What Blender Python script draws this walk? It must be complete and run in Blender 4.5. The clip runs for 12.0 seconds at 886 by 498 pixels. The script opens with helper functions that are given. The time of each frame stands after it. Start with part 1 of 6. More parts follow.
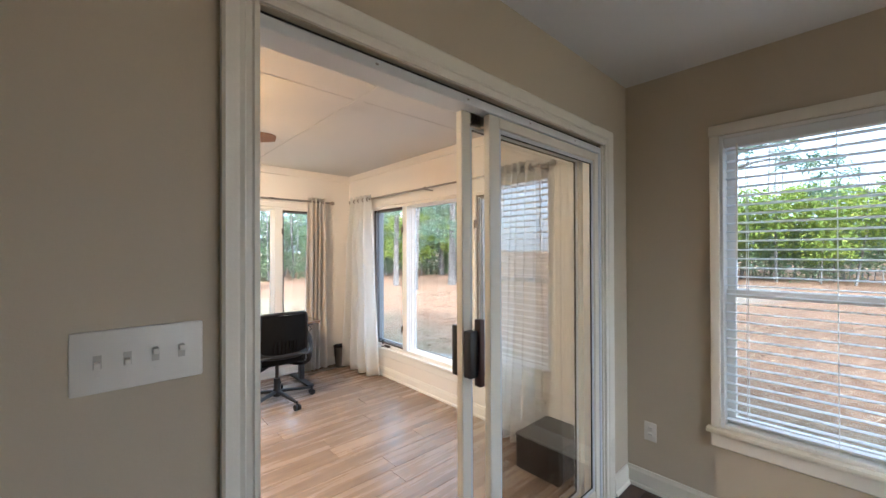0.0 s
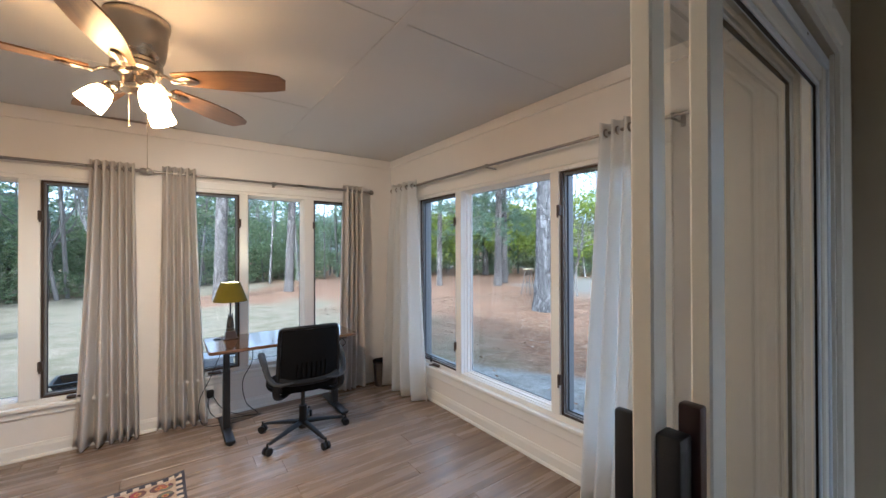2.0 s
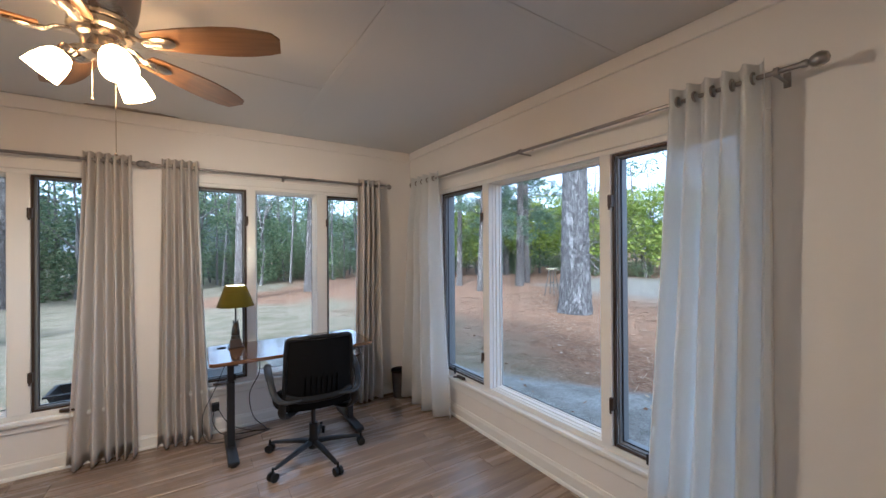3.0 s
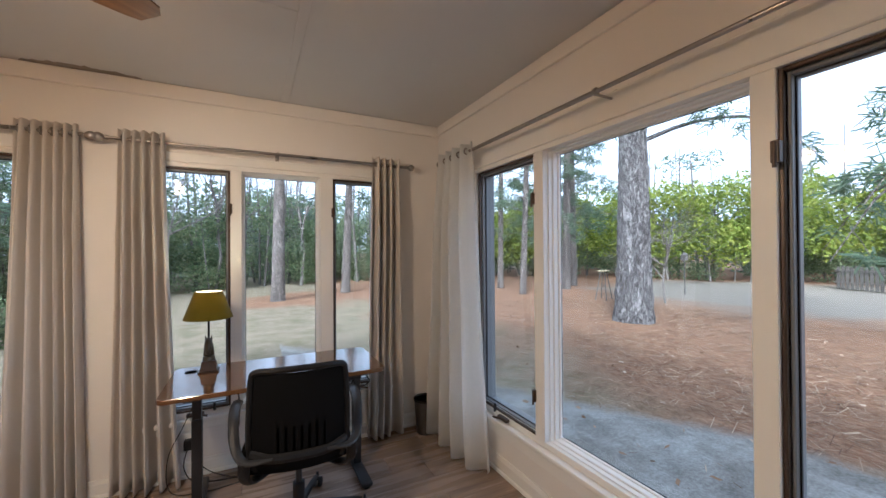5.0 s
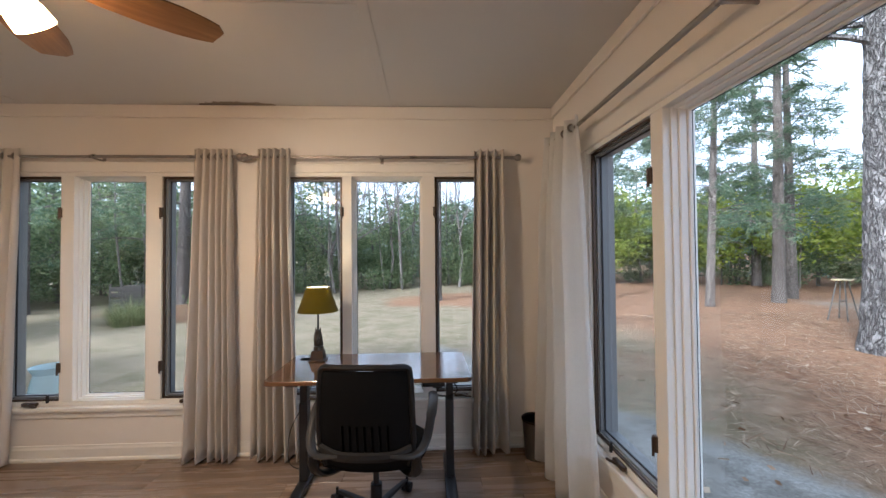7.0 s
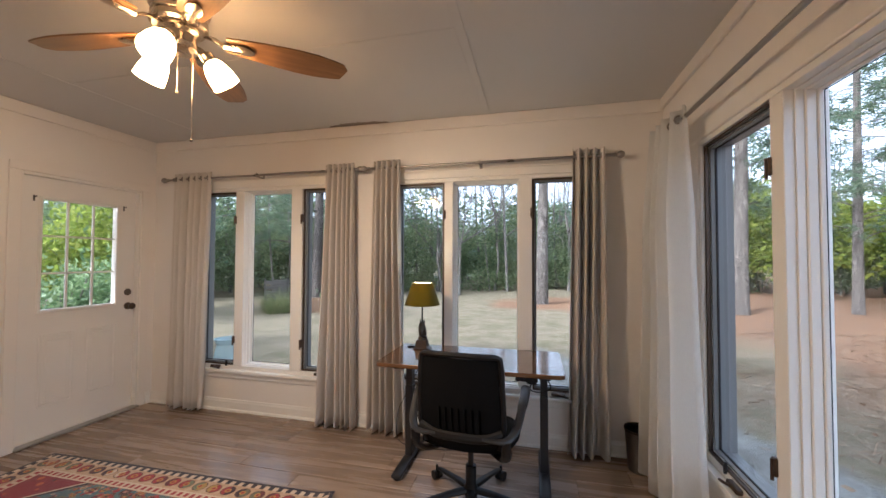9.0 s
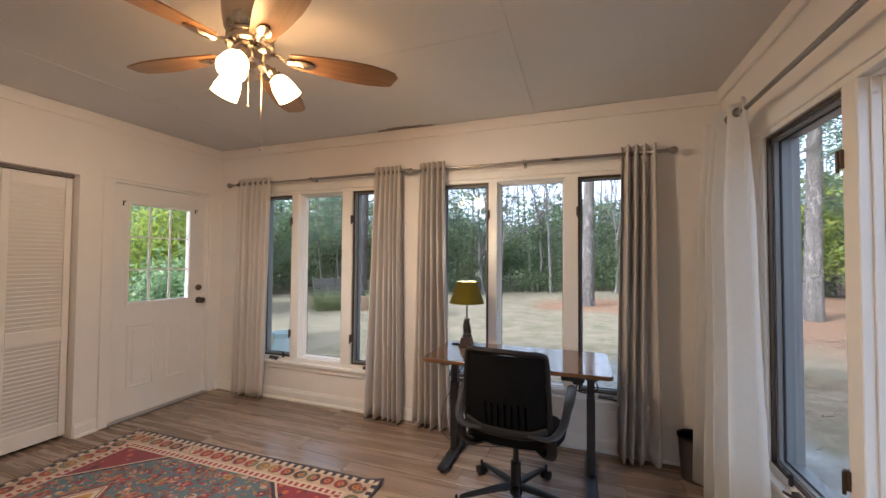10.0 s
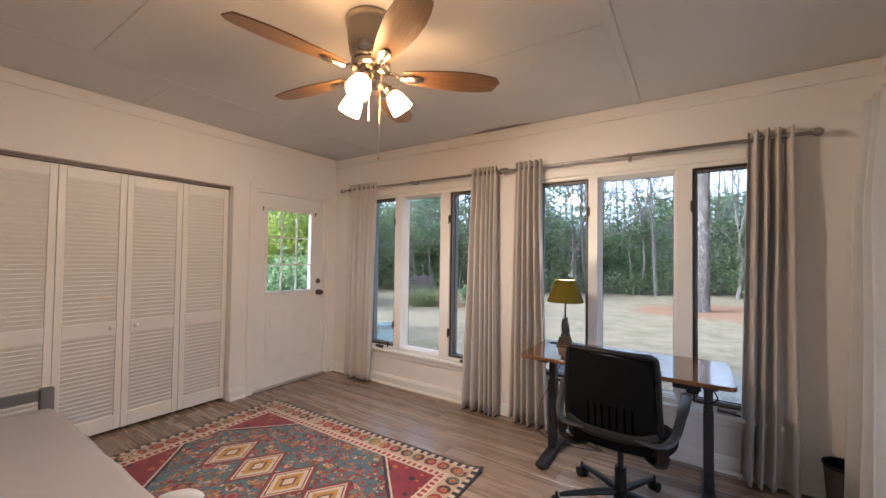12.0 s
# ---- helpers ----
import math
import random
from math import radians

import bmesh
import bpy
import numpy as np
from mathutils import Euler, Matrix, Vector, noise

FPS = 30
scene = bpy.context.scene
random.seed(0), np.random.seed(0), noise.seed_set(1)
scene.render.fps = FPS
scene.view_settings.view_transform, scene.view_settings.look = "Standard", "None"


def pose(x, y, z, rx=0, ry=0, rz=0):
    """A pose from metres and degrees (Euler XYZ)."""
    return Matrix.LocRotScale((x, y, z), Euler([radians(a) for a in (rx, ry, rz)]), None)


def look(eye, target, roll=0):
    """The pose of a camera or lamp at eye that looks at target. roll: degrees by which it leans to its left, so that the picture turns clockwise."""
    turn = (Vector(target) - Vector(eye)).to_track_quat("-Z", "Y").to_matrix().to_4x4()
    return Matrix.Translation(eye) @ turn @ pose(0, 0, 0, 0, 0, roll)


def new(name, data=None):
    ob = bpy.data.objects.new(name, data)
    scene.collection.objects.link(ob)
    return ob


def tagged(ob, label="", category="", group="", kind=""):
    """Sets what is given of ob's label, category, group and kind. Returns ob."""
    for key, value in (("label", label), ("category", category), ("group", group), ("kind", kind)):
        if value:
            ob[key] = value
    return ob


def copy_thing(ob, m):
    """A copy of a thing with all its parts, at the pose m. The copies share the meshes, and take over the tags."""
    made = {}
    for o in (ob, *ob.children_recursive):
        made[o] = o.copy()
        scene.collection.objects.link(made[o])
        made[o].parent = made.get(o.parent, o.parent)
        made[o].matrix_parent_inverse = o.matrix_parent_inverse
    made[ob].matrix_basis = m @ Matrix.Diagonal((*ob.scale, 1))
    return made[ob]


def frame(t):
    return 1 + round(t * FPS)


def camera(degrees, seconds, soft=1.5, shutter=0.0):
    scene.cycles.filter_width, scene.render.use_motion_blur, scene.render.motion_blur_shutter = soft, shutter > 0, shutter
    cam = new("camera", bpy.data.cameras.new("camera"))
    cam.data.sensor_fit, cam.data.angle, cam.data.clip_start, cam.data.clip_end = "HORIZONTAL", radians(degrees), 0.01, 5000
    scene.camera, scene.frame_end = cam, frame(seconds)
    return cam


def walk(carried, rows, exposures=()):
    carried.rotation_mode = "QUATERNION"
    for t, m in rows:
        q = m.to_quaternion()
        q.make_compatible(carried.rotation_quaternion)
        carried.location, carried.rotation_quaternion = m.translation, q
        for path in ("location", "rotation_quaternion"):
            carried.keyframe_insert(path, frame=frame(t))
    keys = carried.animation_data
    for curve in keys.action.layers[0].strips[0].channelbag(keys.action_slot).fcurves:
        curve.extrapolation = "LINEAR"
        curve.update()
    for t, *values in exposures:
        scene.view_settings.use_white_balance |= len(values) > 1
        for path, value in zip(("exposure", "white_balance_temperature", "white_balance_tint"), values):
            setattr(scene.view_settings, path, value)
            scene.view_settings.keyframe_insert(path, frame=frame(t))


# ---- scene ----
cam = camera(99.4, 12.0)
PATH = [
    (0, (0.944, 0.46, 1.509), (2.29, 1.939, 1.521), -0.2),
    (0.5, (1.041, 0.688, 1.507), (2.363, 2.189, 1.516), -0.2),
    (1, (1.171, 0.898, 1.496), (2.48, 2.41, 1.502), -0.1),
    (1.5, (1.298, 1.067, 1.494), (2.561, 2.617, 1.508), -0.1),
    (2, (1.378, 1.234, 1.49), (2.554, 2.852, 1.5), -0.2),
    (2.5, (1.452, 1.416, 1.496), (2.571, 3.073, 1.504), -0.3),
    (3, (1.553, 1.567, 1.49), (2.646, 3.242, 1.497), -0.4),
    (5, (2.037, 2.247, 1.457), (2.943, 4.03, 1.471), -0.4),
    (5.5, (2.201, 2.296, 1.459), (2.991, 4.134, 1.476), -0.8),
    (6, (2.351, 2.329, 1.427), (2.887, 4.255, 1.46), -0.8),
    (6.5, (2.479, 2.38, 1.403), (2.757, 4.36, 1.448), -0.7),
    (7, (2.526, 2.385, 1.421), (2.614, 4.382, 1.462), -0.5),
    (7.5, (2.603, 2.36, 1.401), (2.503, 4.356, 1.461), -0.3),
    (9.5, (2.607, 2.226, 1.399), (2.035, 4.142, 1.451), 0.3),
    (10, (2.599, 2.196, 1.391), (1.917, 4.075, 1.446), 0.4),
    (10.5, (2.586, 2.163, 1.389), (1.791, 3.997, 1.442), 0.5),
    (11, (2.582, 2.133, 1.389), (1.672, 3.913, 1.438), 0.6),
    (11.5, (2.575, 2.11, 1.384), (1.563, 3.834, 1.432), 0.7),
    (12, (2.578, 2.088, 1.379), (1.478, 3.758, 1.425), 0.8),
]
walk(cam, [(t, look(eye, target, roll)) for t, eye, target, roll in PATH],
     [(0, 2.65, 5050, 3), (1, 2.3, 4950, 3), (2, 1.75, 4700, 3), (3, 1.5, 4650, 4), (5, 1.4, 5050, 6), (7, 1.45, 5250, 7), (9.5, 1.5, 5300, 8), (12, 1.7, 5050, 8)])

# ---- world and sun ----
SUN_ELEV, SUN_AZ = 27.0, 225.0   # degrees; azimuth clockwise from +y
world = bpy.data.worlds.new("sky")
scene.world = world
world.use_nodes = True
wn = world.node_tree
sky = wn.nodes.new("ShaderNodeTexSky")
sky.sky_type = "NISHITA"
sky.sun_disc = False
sky.sun_elevation, sky.sun_rotation = radians(SUN_ELEV), radians(SUN_AZ)
sky.air_density, sky.dust_density, sky.ozone_density = 0.8, 5.0, 1.0
haze = wn.nodes.new("ShaderNodeHueSaturation")   # thin white cloud
haze.inputs["Saturation"].default_value = 0.5
haze.inputs["Value"].default_value = 1.7
wn.links.new(sky.outputs[0], haze.inputs["Color"])
veil = wn.nodes.new("ShaderNodeMix")
veil.data_type = "RGBA"
veil.inputs[0].default_value = 0.5
veil.inputs[7].default_value = (5.2, 5.4, 5.8, 1)
wn.links.new(haze.outputs[0], veil.inputs[6])
wn.links.new(veil.outputs[2], wn.nodes["Background"].inputs[0])
wn.nodes["Background"].inputs[1].default_value = 0.15
sun = new("sun", bpy.data.lights.new("sun", "SUN"))
sun.data.energy, sun.data.angle, sun.data.color = 1.9, radians(6), (1.0, 0.94, 0.86)
_a = radians(SUN_AZ)
_d = Vector((math.sin(_a) * math.cos(radians(SUN_ELEV)), math.cos(_a) * math.cos(radians(SUN_ELEV)), math.sin(radians(SUN_ELEV))))
sun.matrix_world = look(_d * 50, (0, 0, 0))


# the fan's three bulbs, shining out of the mouths of their shades
for k in range(3):
    a = radians(55 + 120 * k)
    bulb = new("fan_bulb", bpy.data.lights.new("fan_bulb", "SPOT"))
    bulb.data.energy, bulb.data.shadow_soft_size, bulb.data.color = 15.0, 0.035, (1.0, 0.73, 0.47)
    bulb.data.spot_size, bulb.data.spot_blend = radians(165), 0.6
    mouth = Vector((1.258 + 0.175 * math.cos(a), 3.42 + 0.175 * math.sin(a), 2.545 - 0.43))
    bulb.matrix_world = look(mouth, mouth + Vector((0.55 * math.cos(a), 0.55 * math.sin(a), -0.83)))


# ---- materials ----
class Nodes:
    """A small builder for node materials."""

    def __init__(self, name):
        self.m = bpy.data.materials.new(name)
        self.m.use_nodes = True
        self.t = self.m.node_tree
        self.b = self.t.nodes["Principled BSDF"]
        self.out = self.t.nodes["Material Output"]

    def n(self, kind, **inputs):
        node = self.t.nodes.new("ShaderNode" + kind)
        for k, v in inputs.items():
            self.put(node.inputs[k.replace("_", " ")], v)
        return node

    def put(self, socket, v):
        if isinstance(v, bpy.types.NodeSocket):
            self.t.links.new(v, socket)
        else:
            socket.default_value = v

    def math(self, op, a, b=0.0, c=0.0):
        node = self.t.nodes.new("ShaderNodeMath")
        node.operation = op
        for s, v in zip(node.inputs, (a, b, c)):
            self.put(s, v)
        return node.outputs[0]

    def coords(self, kind="Object", scale=(1, 1, 1)):
        c = self.t.nodes.new("ShaderNodeTexCoord")
        mp = self.t.nodes.new("ShaderNodeMapping")
        self.t.links.new(c.outputs[kind], mp.inputs[0])
        mp.inputs["Scale"].default_value = scale
        return mp.outputs[0]

    def noise(self, vec, scale, detail=4.0, rough=0.6):
        return self.n("TexNoise", Vector=vec, Scale=scale, Detail=detail, Roughness=rough).outputs[0]

    def ramp(self, fac, stops):
        r = self.t.nodes.new("ShaderNodeValToRGB")
        self.put(r.inputs[0], fac)
        e = r.color_ramp.elements
        while len(e) < len(stops):
            e.new(0.5)
        for el, (p, col) in zip(e, stops):
            el.position, el.color = p, (*col, 1)
        return r.outputs[0]

    def mix(self, fac, a, b, mode="MIX"):
        node = self.t.nodes.new("ShaderNodeMix")
        node.data_type, node.blend_type = "RGBA", mode
        for s, v in ((node.inputs[0], fac), (node.inputs[6], a), (node.inputs[7], b)):
            self.put(s, (*v, 1) if isinstance(v, tuple) and len(v) == 3 else v)
        return node.outputs[2]

    def bump(self, height, strength, dist=0.01):
        b = self.n("Bump", Height=height, Strength=strength, Distance=dist)
        self.t.links.new(b.outputs[0], self.b.inputs["Normal"])


def shade(c, k):
    return tuple(min(1.0, v * k) for v in c)


def paint(name, col, rough=0.5, var=0.08, scale=1.5, fine=60.0, bump=0.08, metal=0.0, coat=0.0, grain=(1, 1, 1), spec=0.5):
    """A plain finish with a slow drift of tone, fine relief and uneven gloss."""
    k = Nodes(name)
    v = k.coords(scale=grain)
    slow, quick = k.noise(v, scale), k.noise(v, fine, 3)
    c = k.mix(slow, shade(col, 1 - var), shade(col, 1 + var))
    c = k.mix(k.math("MULTIPLY", quick, 0.35), c, shade(col, 1 - 1.5 * var))
    k.put(k.b.inputs["Base Color"], c)
    k.put(k.b.inputs["Roughness"], k.math("MULTIPLY_ADD", slow, 0.18, rough - 0.09))
    k.b.inputs["Metallic"].default_value = metal
    k.b.inputs["Specular IOR Level"].default_value = spec
    k.b.inputs["Coat Weight"].default_value = coat
    k.bump(quick, bump)
    return k.m


def wood(name, dark, light, rough=0.4, axis=0, scale=1.0, bump=0.12, vary=0.5):
    """Wood grain along one axis; each piece keeps a tone of its own."""
    k = Nodes(name)
    sc = [14.0 * scale] * 3
    sc[axis] = 0.9 * scale
    info = k.t.nodes.new("ShaderNodeObjectInfo")
    v = k.t.nodes.new("ShaderNodeVectorMath")
    v.operation = "ADD"
    k.put(v.inputs[0], k.coords(scale=tuple(sc)))
    shift = k.n("CombineXYZ", X=k.math("MULTIPLY", info.outputs["Random"], 37.0), Y=k.math("MULTIPLY", info.outputs["Random"], 91.0))
    k.put(v.inputs[1], shift.outputs[0])
    g = k.noise(v.outputs[0], 1.0, 6, 0.65)
    f = k.noise(v.outputs[0], 6.0, 4, 0.7)
    knots = k.noise(k.coords(scale=tuple(s * 0.25 + 0.6 for s in sc)), 1.6, 2)
    tone = k.math("ADD", k.math("MULTIPLY", g, 0.75), k.math("MULTIPLY", f, 0.25))
    col = k.ramp(tone, [(0.3, dark), (0.5, tuple((a + b) / 2 for a, b in zip(dark, light))), (0.7, light)])
    col = k.mix(k.math("MULTIPLY", k.math("SUBTRACT", info.outputs["Random"], 0.3), vary), col, shade(dark, 0.9))
    col = k.mix(k.math("GREATER_THAN", knots, 0.70), col, shade(dark, 0.45))
    k.put(k.b.inputs["Base Color"], col)
    k.put(k.b.inputs["Roughness"], k.math("MULTIPLY_ADD", g, 0.2, rough - 0.1))
    k.bump(f, bump, 0.003)
    return k.m


def glass(name, tint=(1, 1, 1), ior=1.45):
    k = Nodes(name)
    tr = k.n("BsdfTransparent", Color=(*tint, 1))
    gl = k.n("BsdfGlossy", Roughness=0.01)
    mx = k.n("MixShader", Fac=k.n("Fresnel", IOR=ior).outputs[0])
    k.t.links.new(tr.outputs[0], mx.inputs[1])
    k.t.links.new(gl.outputs[0], mx.inputs[2])
    k.t.links.new(mx.outputs[0], k.out.inputs[0])
    return k.m


def cloth(name, col, through_light, weave=500.0, sheer=0.0, rough=0.9):
    """Woven cloth that lets part of the light through."""
    k = Nodes(name)
    v = k.coords()
    w = k.noise(k.coords(scale=(1, 1, 0.15)), weave, 2)
    slow = k.noise(v, 3.0)
    c = k.mix(k.math("MULTIPLY", w, 0.5), shade(col, 1.06), shade(col, 0.78))
    c = k.mix(k.math("MULTIPLY", slow, 0.3), c, shade(col, 0.85))
    k.put(k.b.inputs["Base Color"], c)
    k.b.inputs["Roughness"].default_value = rough
    k.b.inputs["Sheen Weight"].default_value = 0.2
    k.bump(w, 0.15, 0.002)
    tl = k.n("BsdfTranslucent", Color=c)
    mx = k.n("MixShader", Fac=through_light)
    k.t.links.new(k.b.outputs[0], mx.inputs[1])
    k.t.links.new(tl.outputs[0], mx.inputs[2])
    last = mx.outputs[0]
    if sheer:
        tr = k.n("BsdfTransparent")
        m2 = k.n("MixShader", Fac=sheer)
        k.t.links.new(last, m2.inputs[1])
        k.t.links.new(tr.outputs[0], m2.inputs[2])
        last = m2.outputs[0]
    k.t.links.new(last, k.out.inputs[0])
    return k.m


def glow(name, col, strength):
    k = Nodes(name)
    k.b.inputs["Base Color"].default_value = (0.9, 0.9, 0.88, 1)
    k.b.inputs["Emission Color"].default_value = (*col, 1)
    k.b.inputs["Emission Strength"].default_value = strength
    return k.m


TAN_WALL = paint("greige_wall_paint", (0.56, 0.475, 0.345), 0.62, 0.04, 0.8, 220, 0.06)
WHITE_WALL = paint("cream_wall_paint", (0.82, 0.785, 0.745), 0.55, 0.03, 0.9, 140, 0.07)
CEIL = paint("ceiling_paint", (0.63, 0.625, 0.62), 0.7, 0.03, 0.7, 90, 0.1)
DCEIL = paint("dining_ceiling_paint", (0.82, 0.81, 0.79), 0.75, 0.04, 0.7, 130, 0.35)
TRIM = paint("white_trim_paint", (0.83, 0.81, 0.77), 0.32, 0.03, 1.2, 90, 0.05)
CREAM_TRIM = paint("cream_trim_paint", (0.82, 0.77, 0.66), 0.3, 0.04, 1.5, 90, 0.05)
ALU = paint("white_aluminium", (0.72, 0.73, 0.74), 0.35, 0.05, 3, 120, 0.03)
DARK_GAP = paint("black_seal", (0.02, 0.02, 0.022), 0.6)
BRONZE = paint("bronze_sash", (0.085, 0.058, 0.042), 0.38, 0.2, 6, 120, 0.05, metal=0.5)
PALE_SASH = paint("grey_sash_edge", (0.20, 0.205, 0.21), 0.35, 0.06, 4, 100, 0.03)
STEEL = paint("brushed_nickel", (0.36, 0.335, 0.31), 0.3, 0.08, 8, 200, 0.04, metal=1.0)
BRASS = paint("antique_nickel", (0.42, 0.37, 0.31), 0.28, 0.03, 3, 200, 0.03, metal=1.0)
GLASS = glass("window_glass")
SCREEN_GLASS = glass("screened_window_glass", (0.62, 0.64, 0.65))
DOOR_GLASS = glass("sliding_door_glass", (0.93, 0.95, 0.94), 2.9)
PLANK = wood("grey_brown_plank", (0.15, 0.104, 0.076), (0.40, 0.30, 0.225), 0.27, 0, 0.8)
DARK_PLANK = wood("dark_floor_board", (0.035, 0.016, 0.010), (0.10, 0.048, 0.028), 0.32, 0)
BLACK = paint("black_plastic", (0.010, 0.010, 0.011), 0.45, 0.15, 6, 150, 0.05, spec=0.3)
BLACK_METAL = paint("black_powder_coat", (0.015, 0.015, 0.017), 0.4, 0.15, 6, 300, 0.08)
PLASTIC = paint("ivory_plastic", (0.80, 0.76, 0.69), 0.35, 0.03, 8, 100, 0.02)
SIDING = paint("outside_siding", (0.45, 0.40, 0.33), 0.7, 0.1, 2, 60, 0.1)
SHINGLE = paint("roofing_felt", (0.08, 0.075, 0.07), 0.9, 0.2, 3, 60, 0.3)


# ---- mesh helpers ----
def box(bm, a, b, bev=0.0, seg=1):
    """A box between two corners, its edges rounded by bev."""
    lo, hi = Vector(map(min, a, b)), Vector(map(max, a, b))
    m = Matrix.Translation((lo + hi) / 2) @ Matrix.Diagonal((*(hi - lo), 1))
    vs = bmesh.ops.create_cube(bm, size=1, matrix=m)["verts"]
    if bev:
        es = list({e for v in vs for e in v.link_edges})
        bmesh.ops.bevel(bm, geom=es, offset=bev, segments=seg, affect="EDGES", profile=0.5)
    return bm


def rod(bm, p, q, r0, r1=None, n=12, caps=True):
    """A round bar from p to q."""
    p, q = Vector(p), Vector(q)
    m = Matrix.Translation((p + q) / 2) @ (q - p).to_track_quat("Z", "Y").to_matrix().to_4x4()
    bmesh.ops.create_cone(bm, cap_ends=caps, segments=n, radius1=r0, radius2=r0 if r1 is None else r1, depth=(q - p).length, matrix=m)
    return bm


def lathe(bm, profile, n=24, at=(0, 0, 0), m=None):
    """Turns a profile of (radius, height) round the z axis."""
    rings = []
    m = m or Matrix.Translation(at)
    for r, z in profile:
        rings.append([bm.verts.new(m @ Vector((r * math.cos(2 * math.pi * i / n), r * math.sin(2 * math.pi * i / n), z))) for i in range(n)])
    for a, b in zip(rings, rings[1:]):
        for i in range(n):
            bm.faces.new((a[i], a[(i + 1) % n], b[(i + 1) % n], b[i]))
    for ring, flip in ((rings[0], True), (rings[-1], False)):
        if profile[0 if flip else -1][0] > 1e-4:
            bm.faces.new(list(reversed(ring)) if flip else ring)
    return bm


def sweep(bm, pts, radii, n=8, squash=1.0, cap=True):
    """A tube along a line of points, with a radius at each."""
    pts = [Vector(p) for p in pts]
    if not isinstance(radii, (list, tuple)):
        radii = [radii] * len(pts)
    rings = []
    for i, p in enumerate(pts):
        d = (pts[min(i + 1, len(pts) - 1)] - pts[max(i - 1, 0)]).normalized()
        side = d.cross(Vector((0, 0, 1)))
        side = side.normalized() if side.length > 1e-3 else Vector((1, 0, 0))
        up = side.cross(d)
        rings.append([bm.verts.new(p + radii[i] * (math.cos(2 * math.pi * j / n) * side + squash * math.sin(2 * math.pi * j / n) * up)) for j in range(n)])
    for a, b in zip(rings, rings[1:]):
        for j in range(n):
            bm.faces.new((a[j], a[(j + 1) % n], b[(j + 1) % n], b[j]))
    if cap:
        bm.faces.new(list(reversed(rings[0])))
        bm.faces.new(rings[-1])
    return bm


def curve(pts, n=8):
    """A smooth line of points through the given ones."""
    pts = [Vector(p) for p in pts]
    ext = [2 * pts[0] - pts[1], *pts, 2 * pts[-1] - pts[-2]]
    out = []
    for i in range(1, len(ext) - 2):
        a, b, c, d = ext[i - 1:i + 3]
        for j in range(n):
            t = j / n
            out.append(0.5 * (2 * b + (c - a) * t + (2 * a - 5 * b + 4 * c - d) * t * t + (3 * b - a - 3 * c + d) * t ** 3))
    out.append(pts[-1])
    return out


def mesh_of(name, bm, material, smooth=True):
    bmesh.ops.recalc_face_normals(bm, faces=bm.faces)
    me = bpy.data.meshes.new(name)
    bm.to_mesh(me)
    bm.free()
    me.materials.append(material)
    if smooth:
        me.shade_smooth()
        me.set_sharp_from_angle(angle=radians(35))
    return me


def part(name, bm, material, parent=None, label="", smooth=True):
    """Links a bmesh as one mesh object under a thing or a part."""
    ob = new(name, mesh_of(name, bm, material, smooth))
    ob.parent = parent
    if label:
        tagged(ob, label)
    return ob


def thing(name, m, label, category, group=""):
    """An empty at the base of a thing, which parents its parts."""
    e = new(name)
    e.empty_display_size = 0.1
    e.matrix_world = m
    return tagged(e, label, category, group)


def structure(name, bm, material, label, category, smooth=False):
    return tagged(part(name, bm, material, None, "", smooth), label, category, "", "structure")


def B():
    return bmesh.new()


def slab(bm, axis, at, thick, u0, u1, z0, z1, holes=()):
    """A wall across one axis, with rectangular holes (u0, u1, z0, z1) right through it."""
    us = sorted({u0, u1, *[h[0] for h in holes], *[h[1] for h in holes]})
    zs = sorted({z0, z1, *[h[2] for h in holes], *[h[3] for h in holes]})
    us, zs = [u for u in us if u0 <= u <= u1], [z for z in zs if z0 <= z <= z1]

    def solid(i, j):
        if not (0 <= i < len(us) - 1 and 0 <= j < len(zs) - 1):
            return False
        u, z = (us[i] + us[i + 1]) / 2, (zs[j] + zs[j + 1]) / 2
        return not any(h[0] < u < h[1] and h[2] < z < h[3] for h in holes)

    def P(u, d, z):
        return (at + d, u, z) if axis == "x" else (u, at + d, z)

    cache = {}

    def V(*a):
        if a not in cache:
            cache[a] = bm.verts.new(P(*a))
        return cache[a]
    for i in range(len(us) - 1):
        for j in range(len(zs) - 1):
            if not solid(i, j):
                continue
            a, b, c, d = us[i], us[i + 1], zs[j], zs[j + 1]
            for w in (0, thick):
                bm.faces.new((V(a, w, c), V(b, w, c), V(b, w, d), V(a, w, d)))
            for di, dj, e in ((-1, 0, ((a, c), (a, d))), (1, 0, ((b, c), (b, d))), (0, -1, ((a, c), (b, c))), (0, 1, ((a, d), (b, d)))):
                if not solid(i + di, j + dj):
                    (p, q), (r, s) = e
                    bm.faces.new((V(p, 0, q), V(r, 0, s), V(r, thick, s), V(p, thick, q)))
    return bm


# ---- the rooms ----
XW, XE, YS, YN, H = -1.05, 3.50, 1.62, 5.20, 2.545       # sunroom
DXW, DYS, DYN, DH = -1.6, -2.6, 1.476, 2.58             # dining room behind the sliding door
OPEN = (1.24, 3.17, -0.01, 2.14)                        # sliding door
WIN_N = [(-0.50, 1.02), (1.47, 2.99)]                    # window groups in the north wall
WZ0, WZ1 = 0.385, 2.05
WIN_E = (2.18, 4.59)
CLOSET = (2.40, 3.965, -0.01, 2.03)
DOOR_W = (4.185, 5.065, -0.01, 2.045)
BLIND_W = (0.06, 0.975, 0.52, 2.148)

